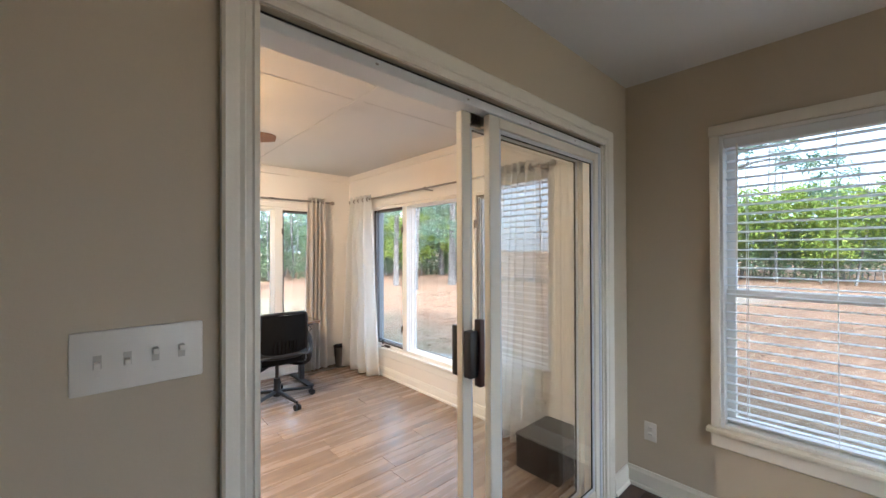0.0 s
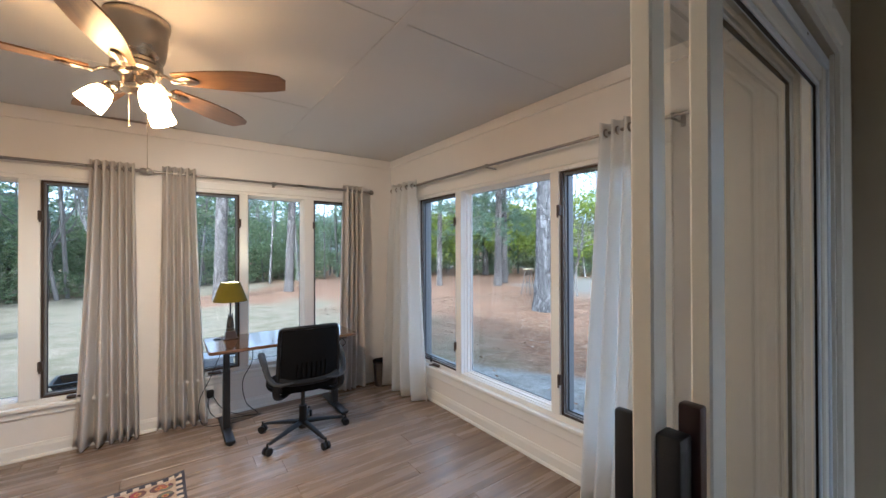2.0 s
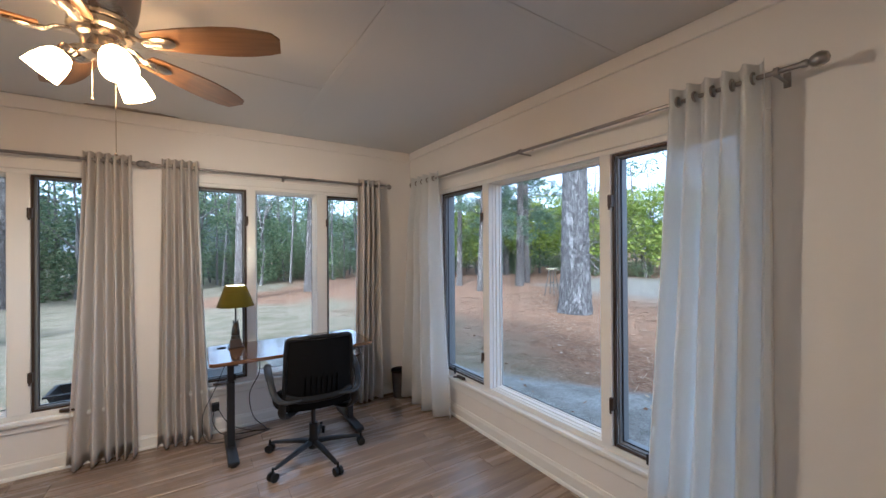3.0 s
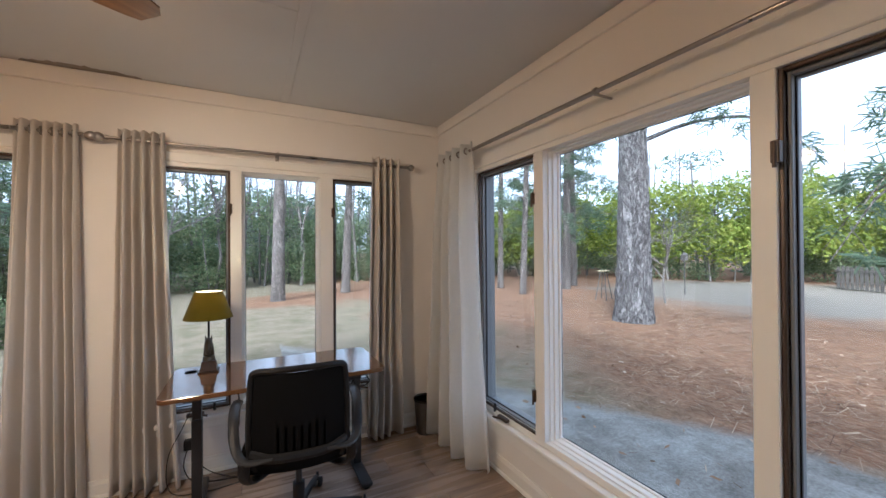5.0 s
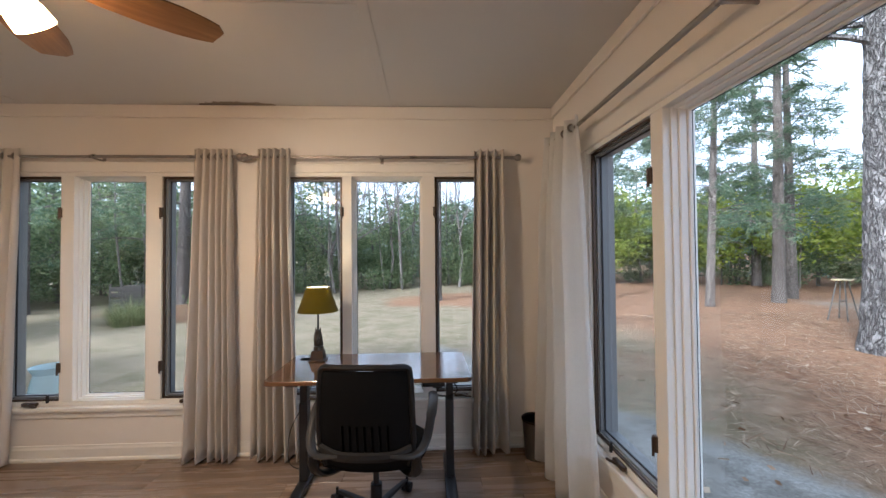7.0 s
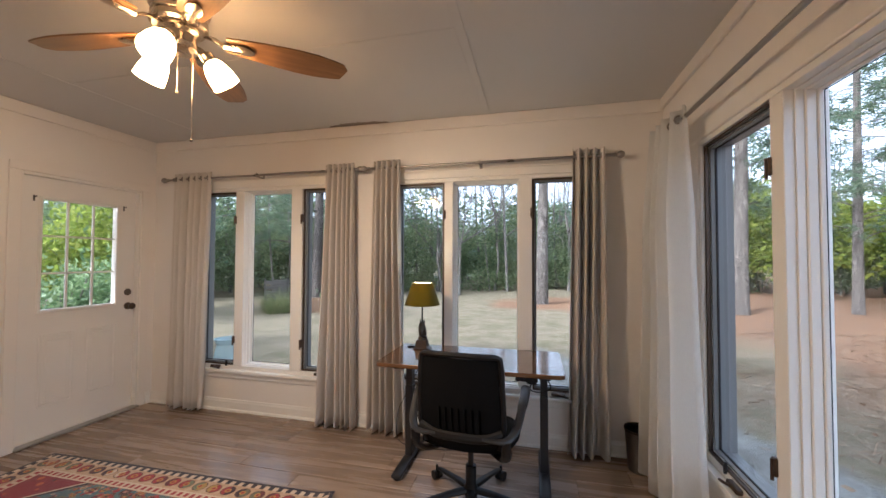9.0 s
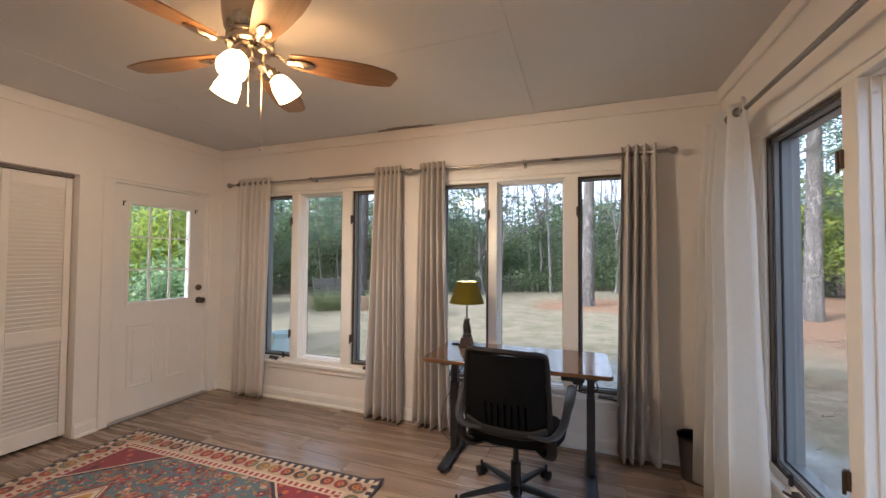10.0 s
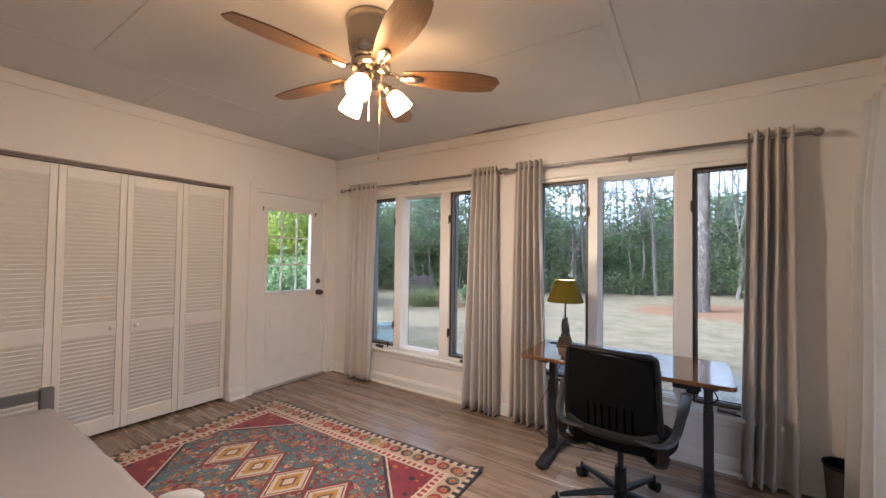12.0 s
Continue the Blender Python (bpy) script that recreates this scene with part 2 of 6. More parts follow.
structure("wall_north", slab(B(), "y", YN, 0.15, XW - 0.15, XE + 0.15, -0.4, H + 0.1, [(a, b, WZ0, WZ1) for a, b in WIN_N]), WHITE_WALL,
          "cream painted sunroom wall with two window groups", "wall")
structure("wall_east", slab(B(), "x", XE, 0.15, DYN + 0.07, YN, -0.4, H + 0.1, [(*WIN_E, WZ0 - 0.03, WZ1)]), WHITE_WALL,
          "cream painted sunroom wall with a wide window", "wall")
structure("wall_west", slab(B(), "x", XW, -0.15, YS, YN, -0.4, H + 0.1, [CLOSET, DOOR_W]), WHITE_WALL,
          "cream painted wall with closet and garden door", "wall")
structure("wall_divider_sunroom", slab(B(), "y", DYN + 0.07, YS - DYN - 0.07, DXW - 0.15, XE, -0.4, H + 0.1, [OPEN]), WHITE_WALL,
          "cream painted wall around the sliding door", "wall")
structure("wall_divider_dining", slab(B(), "y", DYN, 0.07, DXW - 0.15, XE, -0.4, H + 0.1, [OPEN]), TAN_WALL,
          "greige painted dining room wall around the sliding door", "wall")
structure("wall_dining_east", slab(B(), "x", XE + 0.004, 0.146, DYS - 0.15, DYN + 0.07, -0.4, H + 0.1, [BLIND_W]), TAN_WALL,
          "greige painted dining room wall with a window", "wall")
structure("wall_dining_west", slab(B(), "x", DXW, -0.15, DYS - 0.15, DYN, -0.4, H + 0.1), TAN_WALL, "unseen greige painted dining room wall", "wall")
# the hole is an added opening, out of view, that lets daylight into the dining room
structure("wall_dining_south_light_opening", slab(B(), "y", DYS, -0.15, DXW, XE + 0.004, -0.4, H + 0.1, [(1.7, 3.3, 0.6, 2.2)]), TAN_WALL, "unseen greige painted dining room wall", "wall")
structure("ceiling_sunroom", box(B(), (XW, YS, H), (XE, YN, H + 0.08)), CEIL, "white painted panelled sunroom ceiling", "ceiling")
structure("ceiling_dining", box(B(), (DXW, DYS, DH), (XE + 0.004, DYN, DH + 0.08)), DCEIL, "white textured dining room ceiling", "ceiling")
# west overhang is added out of view to keep the sun off the garden door
structure("roof", box(B(), (DXW - 1.6, DYS - 0.6, H + 0.1), (XE + 0.45, YN + 0.45, H + 0.3), 0.02), SHINGLE, "dark low roof over the rooms, its unseen west side added to block sun", "roof")
structure("closet_back", slab(B(), "x", XW - 0.75, -0.05, CLOSET[0] - 0.15, CLOSET[1] + 0.15, -0.05, 2.4), WHITE_WALL, "plain closet wall behind louvred doors", "wall")
for nm, ya in (("closet_side_a", CLOSET[0] - 0.1), ("closet_side_b", CLOSET[1] + 0.06)):
    structure(nm, box(B(), (XW - 0.75, ya, -0.05), (XW - 0.15, ya + 0.04, 2.4)), WHITE_WALL, "plain closet wall behind louvred doors", "wall")
structure("closet_top", box(B(), (XW - 0.8, CLOSET[0] - 0.15, 2.4), (XW - 0.15, CLOSET[1] + 0.15, 2.44)), WHITE_WALL, "plain closet ceiling", "wall")
structure("floor_base", box(B(), (XW - 0.8, 1.54, -0.3), (XE, YN, -0.012)), DARK_GAP, "dark joints under the plank floor", "floor")
structure("floor_base_dining", box(B(), (DXW, DYS, -0.3), (XE, 1.54, -0.012)), DARK_GAP, "dark joints under the dining floor", "floor")

# ceiling battens over the panel joints
bat = B()
for a, b in (((2.225, YS, H - 0.005), (2.275, YN, H)), ((-0.395, YS, H - 0.005), (-0.345, YN, H)),
             ((2.275, 2.74, H - 0.003), (XE, 2.78, H)), ((-0.345, 2.755, H - 0.003), (2.225, 2.775, H)),
             ((-0.345, 4.04, H - 0.003), (2.225, 4.052, H)), ((XW, 3.2, H - 0.005), (-0.395, 3.22, H))):
    box(bat, a, b, 0.002)
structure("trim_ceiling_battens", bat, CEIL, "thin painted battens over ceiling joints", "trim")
# old water stain on the ceiling along the north wall
STAIN = paint("grey_brown_stain", (0.30, 0.26, 0.225), 0.8, 0.15, 9, 60, 0.15)
bm = B()
rng = random.Random(8)
near_y = [YN - 0.0235 - (0.012 + 0.055 * math.sin(math.pi * i / 24) ** 0.6) * rng.uniform(0.7, 1.15) for i in range(25)]
for z in (H - 0.0005, H - 0.0025):
    bm.faces.new([bm.verts.new((0.88 + 0.55 * i / 24, y, z)) for i, y in enumerate(near_y)] + [bm.verts.new((1.43, YN - 0.0235, z)), bm.verts.new((0.88, YN - 0.0235, z))])
structure("trim_ceiling_stain", bm, STAIN, "grey-brown peeling stain on the ceiling edge", "stain")
# flat band along the tops of the walls
band = B()
for a, b in (((XW, YN - 0.022, 2.452), (XE, YN, H - 0.001)), ((XE - 0.022, YS, 2.466), (XE, YN - 0.022, H - 0.001)), ((XW, YS, 2.452), (XW + 0.018, YN - 0.022, H - 0.001))):
    box(band, a, b, 0.004)
structure("trim_wall_band", band, WHITE_WALL, "cream painted flat band under the ceiling", "trim")


def baseboard(name, material, runs, h=0.105):
    """Baseboards with a quarter round; each run is (x0, y0, x1, y1) with the room on its left side."""
    bm = B()
    for x0, y0, x1, y1 in runs:
        d = Vector((x1 - x0, y1 - y0, 0)).normalized()
        nrm = Vector((-d.y, d.x, 0))
        prof = [(0, 0), (0.026, 0), (0.026, 0.008), (0.022, 0.018), (0.014, 0.022), (0.014, h - 0.025), (0.009, h - 0.012), (0.007, h), (0, h)]
        ends = [[bm.verts.new(Vector((x, y, 0)) + nrm * o + Vector((0, 0, z))) for o, z in prof] for x, y in ((x0, y0), (x1, y1))]
        for i in range(len(prof)):
            j = (i + 1) % len(prof)
            bm.faces.new((ends[0][i], ends[1][i], ends[1][j], ends[0][j]))
        bm.faces.new(ends[0])
        bm.faces.new(list(reversed(ends[1])))
    return structure(name, bm, material, "painted baseboard with quarter round", "baseboard")


baseboard("baseboard_sunroom", TRIM, [(XE, YN, XW, YN), (XE, YS, XE, YN - 0.026), (XW, YN - 0.026, XW, DOOR_W[1] + 0.07),
                                      (XW, DOOR_W[0] - 0.07, XW, CLOSET[1] + 0.005), (XW, CLOSET[0] - 0.01, XW, YS), (XW + 0.026, YS, OPEN[0] - 0.1, YS), (OPEN[1] + 0.1, YS, XE - 0.026, YS)])
baseboard("baseboard_dining", CREAM_TRIM, [(XE + 0.004, DYS, XE + 0.004, DYN), (XE - 0.022, DYN, OPEN[1] + 0.115, DYN), (OPEN[0] - 0.085, DYN, DXW, DYN)], 0.12)


# ---- windows ----
def frame_ring(bm, axis, at, d0, d1, u0, u1, z0, z1, w, bev=0.003):
    """Four bars round an opening; at: the wall's plane, d0 to d1 the depth from it."""
    def P(u, d, z):
        return (at + d, u, z) if axis == "x" else (u, at + d, z)
    for a, b in (((u0, d0, z0), (u0 + w, d1, z1)), ((u1 - w, d0, z0), (u1, d1, z1)), ((u0 + w, d0, z0), (u1 - w, d1, z0 + w)), ((u0 + w, d0, z1 - w), (u1 - w, d1, z1))):
        box(bm, P(*a), P(*b), bev)
    return bm


def pane_sheet(name, material, parent, a, b, facing):
    """A sheet of glass between two corners; its front looks along facing."""
    bm = B()
    a, b = Vector(a), Vector(b)
    vs = [bm.verts.new(p) for p in ((a.x, a.y, a.z), (b.x, b.y, a.z), (b.x, b.y, b.z), (a.x, a.y, b.z))]
    f = bm.faces.new(vs)
    f.normal_update()
    if f.normal.dot(Vector(facing)) < 0:
        f.normal_flip()
    me = bpy.data.meshes.new(name)
    bm.to_mesh(me)
    bm.free()
    me.materials.append(material)
    ob = new(name, me)
    ob.parent = parent
    ob.visible_shadow = False
    return ob


def window_group(name, axis, at, u0, u1, z0, z1, fixed, side_a, side_b, label, head=0.075, sill_drop=0.085):
    """Two casements beside a fixed light; fixed, side_a and side_b are spans along the wall. at: the inner face of the wall."""
    def P(u, d, z):
        return (at + d, u, z) if axis == "x" else (u, at + d, z)
    inward = Vector(P(0, -1, 0)) - Vector(P(0, 0, 0))
    win = thing(name, Matrix(), label, "window")
    win["kind"] = "structure"
    fr = B()
    # lining of the opening, posts and casing
    box(fr, P(u0, -0.012, z1 - 0.028), P(u1, 0.13, z1), 0.002)
    box(fr, P(u0, 0.0, z0), P(u1, 0.13, z0 + 0.03), 0.002)
    posts = sorted([u0, u1, *fixed, *side_a, *side_b])
    for a, b in zip(posts[::2], posts[1::2]):
        box(fr, P(a, -0.012, z0 + 0.03), P(b, 0.13, z1 - 0.028), 0.003)
    part("window_frame", fr, TRIM, win)
    cs = B()
    for a, b in (((u0 - 0.07, -0.02, z0 - 0.02), (u0 + 0.004, -0.0005, z1)), ((u1 - 0.004, -0.02, z0 - 0.02), (u1 + 0.07, -0.0005, z1))):
        box(cs, P(*a), P(*b), 0.004)
    box(cs, P(u0 - 0.07, -0.024, z1 + 0.0005), P(u1 + 0.07, -0.0005, z1 + head), 0.005)
    part("casing", cs, TRIM, win)
    # beads round the fixed light, stepped back towards the pane
    bd = B()
    f0, f1 = fixed
    frame_ring(bd, axis, at, 0.022, 0.05, f0 + 0.001, f1 - 0.001, z0 + 0.031, z1 - 0.029, 0.006, 0.002)
    frame_ring(bd, axis, at, 0.0505, 0.085, f0 + 0.001, f1 - 0.001, z0 + 0.031, z1 - 0.029, 0.013, 0.004)
    frame_ring(bd, axis, at, 0.0855, 0.102, f0 + 0.001, f1 - 0.001, z0 + 0.031, z1 - 0.029, 0.018, 0.003)
    part("bead", bd, TRIM, win)
    sl = B()
    box(sl, P(u0 - 0.1, -0.045, z0 - 0.035), P(u1 + 0.1, 0.0, z0 - 0.004), 0.008, 2)
    box(sl, P(u0 - 0.07, -0.018, z0 - sill_drop), P(u1 + 0.07, -0.001, z0 - 0.0355), 0.005)
    part("window_sill", sl, TRIM, win)
    pane_sheet("pane", GLASS, win, P(f0 + 0.01, 0.104, z0 + 0.04), P(f1 - 0.01, 0.104, z1 - 0.038), inward)
    edge = B()
    frame_ring(edge, axis, at, 0.1022, 0.1038, f0 + 0.018, f1 - 0.018, z0 + 0.048, z1 - 0.046, 0.004, 0)
    part("glazing_seal", edge, DARK_GAP, win)
    for k, (a, b) in enumerate((side_a, side_b)):
        sash = part("casement", frame_ring(B(), axis, at, 0.002, 0.022, a + 0.001, b - 0.001, z0 + 0.031, z1 - 0.029, 0.013), BRONZE, win, "bronze metal casement frame")
        part("sash_edge", frame_ring(B(), axis, at, 0.023, 0.055, a + 0.014, b - 0.014, z0 + 0.044, z1 - 0.042, 0.012), PALE_SASH, sash)
        part("seal", frame_ring(B(), axis, at, 0.046, 0.054, a + 0.026, b - 0.026, z0 + 0.056, z1 - 0.054, 0.005, 0), DARK_GAP, sash)
        part("outer_frame", frame_ring(B(), axis, at, 0.056, 0.135, a + 0.0005, b - 0.0005, z0 + 0.0305, z1 - 0.0285, 0.011), PALE_SASH, sash)
        pane_sheet("pane", GLASS, sash, P(a + 0.022, 0.051, z0 + 0.052), P(b - 0.022, 0.051, z1 - 0.05), inward)
        inner = b if abs(b - f0) < abs(a - f1) else a
        hinge_side = inner
        for hz in (z0 + 0.27, z1 - 0.29):
            hg = B()
            box(hg, P(hinge_side - 0.012, -0.024, hz - 0.035), P(hinge_side + 0.012, 0.002, hz + 0.035), 0.003)
            rod(hg, P(hinge_side, -0.026, hz - 0.05), P(hinge_side, -0.026, hz + 0.03), 0.006)
            part("hinge", hg, BRONZE, sash, "bronze hinge")
        mid = (a + b) / 2
        cr = B()
        box(cr, P(mid - 0.05, -0.03, z0 + 0.004), P(mid + 0.05, 0.0, z0 + 0.030), 0.008, 2)
        sweep(cr, curve([P(mid, -0.03, z0 + 0.02), P(mid + 0.03, -0.045, z0 + 0.018), P(mid + 0.07, -0.045, z0 + 0.008)]), 0.007)
        part("crank", cr, BRONZE, sash, "bronze window crank")
        lk = B()
        box(lk, P(mid + 0.10, -0.012, z0 + 0.02), P(mid + 0.115, 0.004, z0 + 0.075), 0.003)
        part("latch", lk, BLACK_METAL, sash)
    return win


window_group("window_1", "y", YN, *WIN_N[0], WZ0, WZ1, (0.003, 0.50), (-0.47, -0.09), (0.61, 0.99), "white framed window with two bronze casements", 0.078)
window_group("window_2", "y", YN, *WIN_N[1], WZ0, WZ1, (1.975, 2.495), (1.50, 1.905), (2.59, 2.96), "white framed window with two bronze casements", 0.062)
window_group("window_3", "x", XE, *WIN_E, WZ0 - 0.03, WZ1, (2.885, 3.865), (2.21, 2.815), (3.945, 4.56), "wide white framed picture window between casements", 0.12, 0.115)


# ---- plank floors ----
def planks(name, material, x0, x1, y0, y1, w, length, label, seed):
    """Boards along x with staggered ends, each an object of its own on one of a few shared meshes."""
    rng = random.Random(seed)
    base = structure(name, box(B(), (x0, y0, -0.0115), (x1, y1, -0.009)), DARK_GAP, label, "floor")
    shared = {}
    rows = math.ceil((y1 - y0) / w)
    for r in range(rows):
        ya, yb = y0 + r * w, min(y0 + (r + 1) * w, y1)
        x = x0 - rng.uniform(0.1, 0.9) * length
        while x < x1:
            a, b = max(x, x0), min(x + length, x1)
            x += length
            if b - a < 0.02:
                continue
            key = (round(b - a, 3), round(yb - ya, 3))
            if key not in shared:
                shared[key] = mesh_of("plank", box(B(), (0.0008, 0.0008, -0.009), (b - a - 0.0008, yb - ya - 0.0008, 0), 0.0012), material, False)
            ob = new("plank", shared[key])
            ob.location = (a, ya, 0)
            ob.parent = base
    return base


# ---- sliding door ----
x0, x1, _, zt = OPEN
slider = thing("sliding_door", Matrix(), "white aluminium sliding glass door standing half open", "door")
slider["kind"] = "structure"
bm = B()
box(bm, (x0, 1.487, zt - 0.05), (x1, 1.59, zt - 0.014), 0.003)
box(bm, (x0 - 0.002, 1.487, 0.0), (x0 + 0.004, 1.59, zt - 0.051), 0.001)
box(bm, (x1 - 0.03, 1.487, 0.0), (x1, 1.59, zt - 0.051), 0.003)
for yy in (1.499, 1.545):
    box(bm, (x0 + 0.004, yy, 0.001), (x1 - 0.03, yy + 0.02, 0.018), 0.003)
part("track", bm, ALU, slider)
part("gap", box(B(), (x0, 1.50, zt - 0.0135), (x1, 1.59, zt - 0.001)), DARK_GAP, slider)
bm = B()
for k in range(5):
    box(bm, (x0 + 0.35 + 0.42 * k, 1.4845, zt - 0.035), (x0 + 0.362 + 0.42 * k, 1.4875, zt - 0.028), 0.002)
part("screw", bm, STEEL, slider)


def door_leaf(name, xa, xb, ya, yb, stile, label):
    """A glazed leaf of the sliding door."""
    bm = B()
    box(bm, (xa, ya, 0.02), (xa + stile, yb, zt - 0.053), 0.004)
    box(bm, (xb - 0.05, ya, 0.02), (xb, yb, zt - 0.053), 0.004)
    box(bm, (xa + stile, ya + 0.002, 0.02), (xb - 0.05, yb - 0.002, 0.10), 0.004)
    box(bm, (xa + stile, ya + 0.002, zt - 0.100), (xb - 0.05, yb - 0.002, zt - 0.053), 0.004)
    leaf = part(name, bm, CREAM_TRIM, slider, label)
    bm = B()
    frame_ring(bm, "y", ya, 0.008, yb - ya - 0.008, xa + stile, xb - 0.05, 0.10, zt - 0.100, 0.018)
    part("glazing_bead", bm, ALU, leaf)
    bm = B()
    frame_ring(bm, "y", ya, 0.014, yb - ya - 0.014, xa + stile + 0.018, xb - 0.068, 0.118, zt - 0.118, 0.004, 0)
    part("seal", bm, DARK_GAP, leaf)
    pane_sheet("pane", DOOR_GLASS, leaf, (xa + stile + 0.01, (ya + yb) / 2, 0.11), (xb - 0.06, (ya + yb) / 2, zt - 0.11), (0, -1, 0))
    return leaf


fixed_leaf = door_leaf("fixed_leaf", 2.15, x1 - 0.03, 1.492, 1.526, 0.068, "fixed glass leaf")
sliding_leaf = door_leaf("sliding_leaf", 2.03, 3.04, 1.536, 1.573, 0.05, "sliding glass leaf")
part("roller_block", box(B(), (2.082, 1.538, zt - 0.11), (2.148, 1.571, zt - 0.051), 0.003), BRASS, slider)
WINE = paint("dark_red_stained_wood", (0.050, 0.012, 0.010), 0.35, 0.2, 9, 80, 0.05)
bm = B()
box(bm, (2.034, 1.496, 0.995), (2.079, 1.537, 1.185), 0.006, 2)
part("latch_plate", bm, BLACK_METAL, sliding_leaf, "black latch plate")
bm = B()
box(bm, (2.0795, 1.484, 0.955), (2.106, 1.520, 1.23), 0.005, 2)
part("pull", bm, WINE, sliding_leaf, "dark red wooden pull")
part("outer_pull", box(B(), (2.04, 1.574, 0.99), (2.06, 1.612, 1.20), 0.006, 2), BLACK_METAL, sliding_leaf, "black outer pull")
bm = B()
for zz in (0.45, 0.85, 1.25, 1.65, 1.9):
    rod(bm, (x1 - 0.034, 1.52, zz), (x1 - 0.029, 1.52, zz), 0.006, n=8)
part("jamb_screw", bm, DARK_GAP, slider)


def casing_profile(bm, pts, y, side, w=0.085):
    """Moulded casing round an opening along a line of (x, z) inner corners, mitred; side: +1 or -1, the way that it stands proud."""
    prof = [(0, 0), (0, 0.012), (0.012, 0.016), (0.016, 0.011), (0.03, 0.011), (0.034, 0.016), (0.044, 0.012), (0.056, 0.018), (0.066, 0.022), (0.078, 0.026), (w, 0.022), (w, 0)]
    outs = []
    for i, (px, pz) in enumerate(pts):
        a = pts[max(i - 1, 0)]
        b = pts[min(i + 1, len(pts) - 1)]
        n = Vector((0, 0))
        for p, q in ((a, (px, pz)), ((px, pz), b)):
            d = Vector((q[0] - p[0], q[1] - p[1]))
            if d.length > 1e-6:
                d.normalize()
                n += Vector((-d.y, d.x))
        outs.append([bm.verts.new((px + n.x * o, y + side * t, pz + n.y * o)) for o, t in prof])
    for a, b in zip(outs, outs[1:]):
        for i in range(len(prof)):
            j = (i + 1) % len(prof)
            bm.faces.new((a[i], b[i], b[j], a[j]))
    bm.faces.new(outs[0])
    bm.faces.new(list(reversed(outs[-1])))
    return bm


structure("trim_slider_casing", casing_profile(B(), [(x0 - 0.003, 0), (x0 - 0.003, zt + 0.003), (x1 + 0.002, zt + 0.003), (x1 + 0.002, 0)], DYN - 0.0005, -1), CREAM_TRIM,
          "fluted cream casing round the sliding door", "trim", True)
structure("trim_slider_casing_inner", casing_profile(B(), [(x0 - 0.003, 0), (x0 - 0.003, zt + 0.003), (x1 + 0.01, zt + 0.003), (x1 + 0.01, 0)], YS + 0.0005, 1), TRIM,
          "white casing round the sliding door", "trim", True)
bm = B()
box(bm, (x0 - 0.0005, 1.4765, 0), (x0 + 0.003, 1.4865, zt - 0.001), 0.0005)
box(bm, (x1 - 0.012, 1.4765, 0), (x1 + 0.001, 1.4865, zt - 0.001), 0.001)
structure("trim_slider_stop", bm, CREAM_TRIM, "narrow cream stop beside the sliding door", "trim")

# ---- dining room window with its blind ----
y0, y1, bz0, bz1 = BLIND_W
wb = thing("window_4", Matrix(), "white double-hung dining room window", "window")
wb["kind"] = "structure"
bm = B()
frame_ring(bm, "x", XE, 0.002, 0.14, y0, y1, bz0, bz1, 0.02)
part("window_frame", bm, TRIM, wb)
bm = B()
for a, b in (((XE - 0.016, y0 - 0.065, bz0), (XE + 0.0035, y0 + 0.004, bz1)), ((XE - 0.016, y1 - 0.004, bz0), (XE + 0.0035, y1 + 0.04, bz1)),
             ((XE - 0.018, y0 - 0.075, bz1 + 0.0005), (XE + 0.0035, y1 + 0.045, bz1 + 0.06))):
    box(bm, a, b, 0.005, 2)
part("casing", bm, CREAM_TRIM, wb)
bm = B()
box(bm, (XE - 0.045, y0 - 0.1, bz0 - 0.025), (XE + 0.08, y1 + 0.06, bz0 - 0.0005), 0.006, 2)
box(bm, (XE - 0.018, y0 - 0.07, bz0 - 0.105), (XE + 0.0035, y1 + 0.042, bz0 - 0.0255), 0.005)
part("window_sill", bm, CREAM_TRIM, wb)
zm = 1.27
for nm, za, zb, d in (("upper_sash", zm - 0.02, bz1 - 0.02, 0.09), ("lower_sash", bz0 + 0.02, zm + 0.02, 0.06)):
    sash = part(nm, frame_ring(B(), "x", XE, d, d + 0.028, y0 + 0.021, y1 - 0.021, za, zb, 0.042), TRIM, wb)
    pane_sheet("pane", SCREEN_GLASS, sash, (XE + d + 0.014, y0 + 0.05, za + 0.03), (XE + d + 0.014, y1 - 0.05, zb - 0.03), (-1, 0, 0))
blind = thing("window_blind", pose(XE + 0.03, 0, 0), "white horizontal slat blind, slats tilted, fully lowered", "window blind")
WHITE_SLAT = paint("white_faux_wood", (0.84, 0.85, 0.86), 0.35, 0.02, 4, 90, 0.03)
part("head_rail", box(B(), (-0.028, y0 + 0.024, bz1 - 0.075), (0.025, y1 - 0.024, bz1 - 0.021), 0.004), WHITE_SLAT, blind)
part("bottom_rail", box(B(), (-0.024, y0 + 0.026, bz0 + 0.004), (0.022, y1 - 0.026, bz0 + 0.022), 0.005, 2), WHITE_SLAT, blind)
bm = B()
lay = [(-0.025, 0.0), (-0.012, 0.0032), (0, 0.0042), (0.012, 0.0032), (0.025, 0.0)]
ends = []
for yy in (y0 + 0.026, y1 - 0.026):
    ends.append([bm.verts.new((a, yy, b)) for a, b in lay] + [bm.verts.new((a, yy, b - 0.0028)) for a, b in reversed(lay)])
for i in range(10):
    bm.faces.new((ends[0][i], ends[0][(i + 1) % 10], ends[1][(i + 1) % 10], ends[1][i]))
bm.faces.new(ends[0])
bm.faces.new(list(reversed(ends[1])))
slat_mesh = mesh_of("slat", bm, WHITE_SLAT)
nz = 31
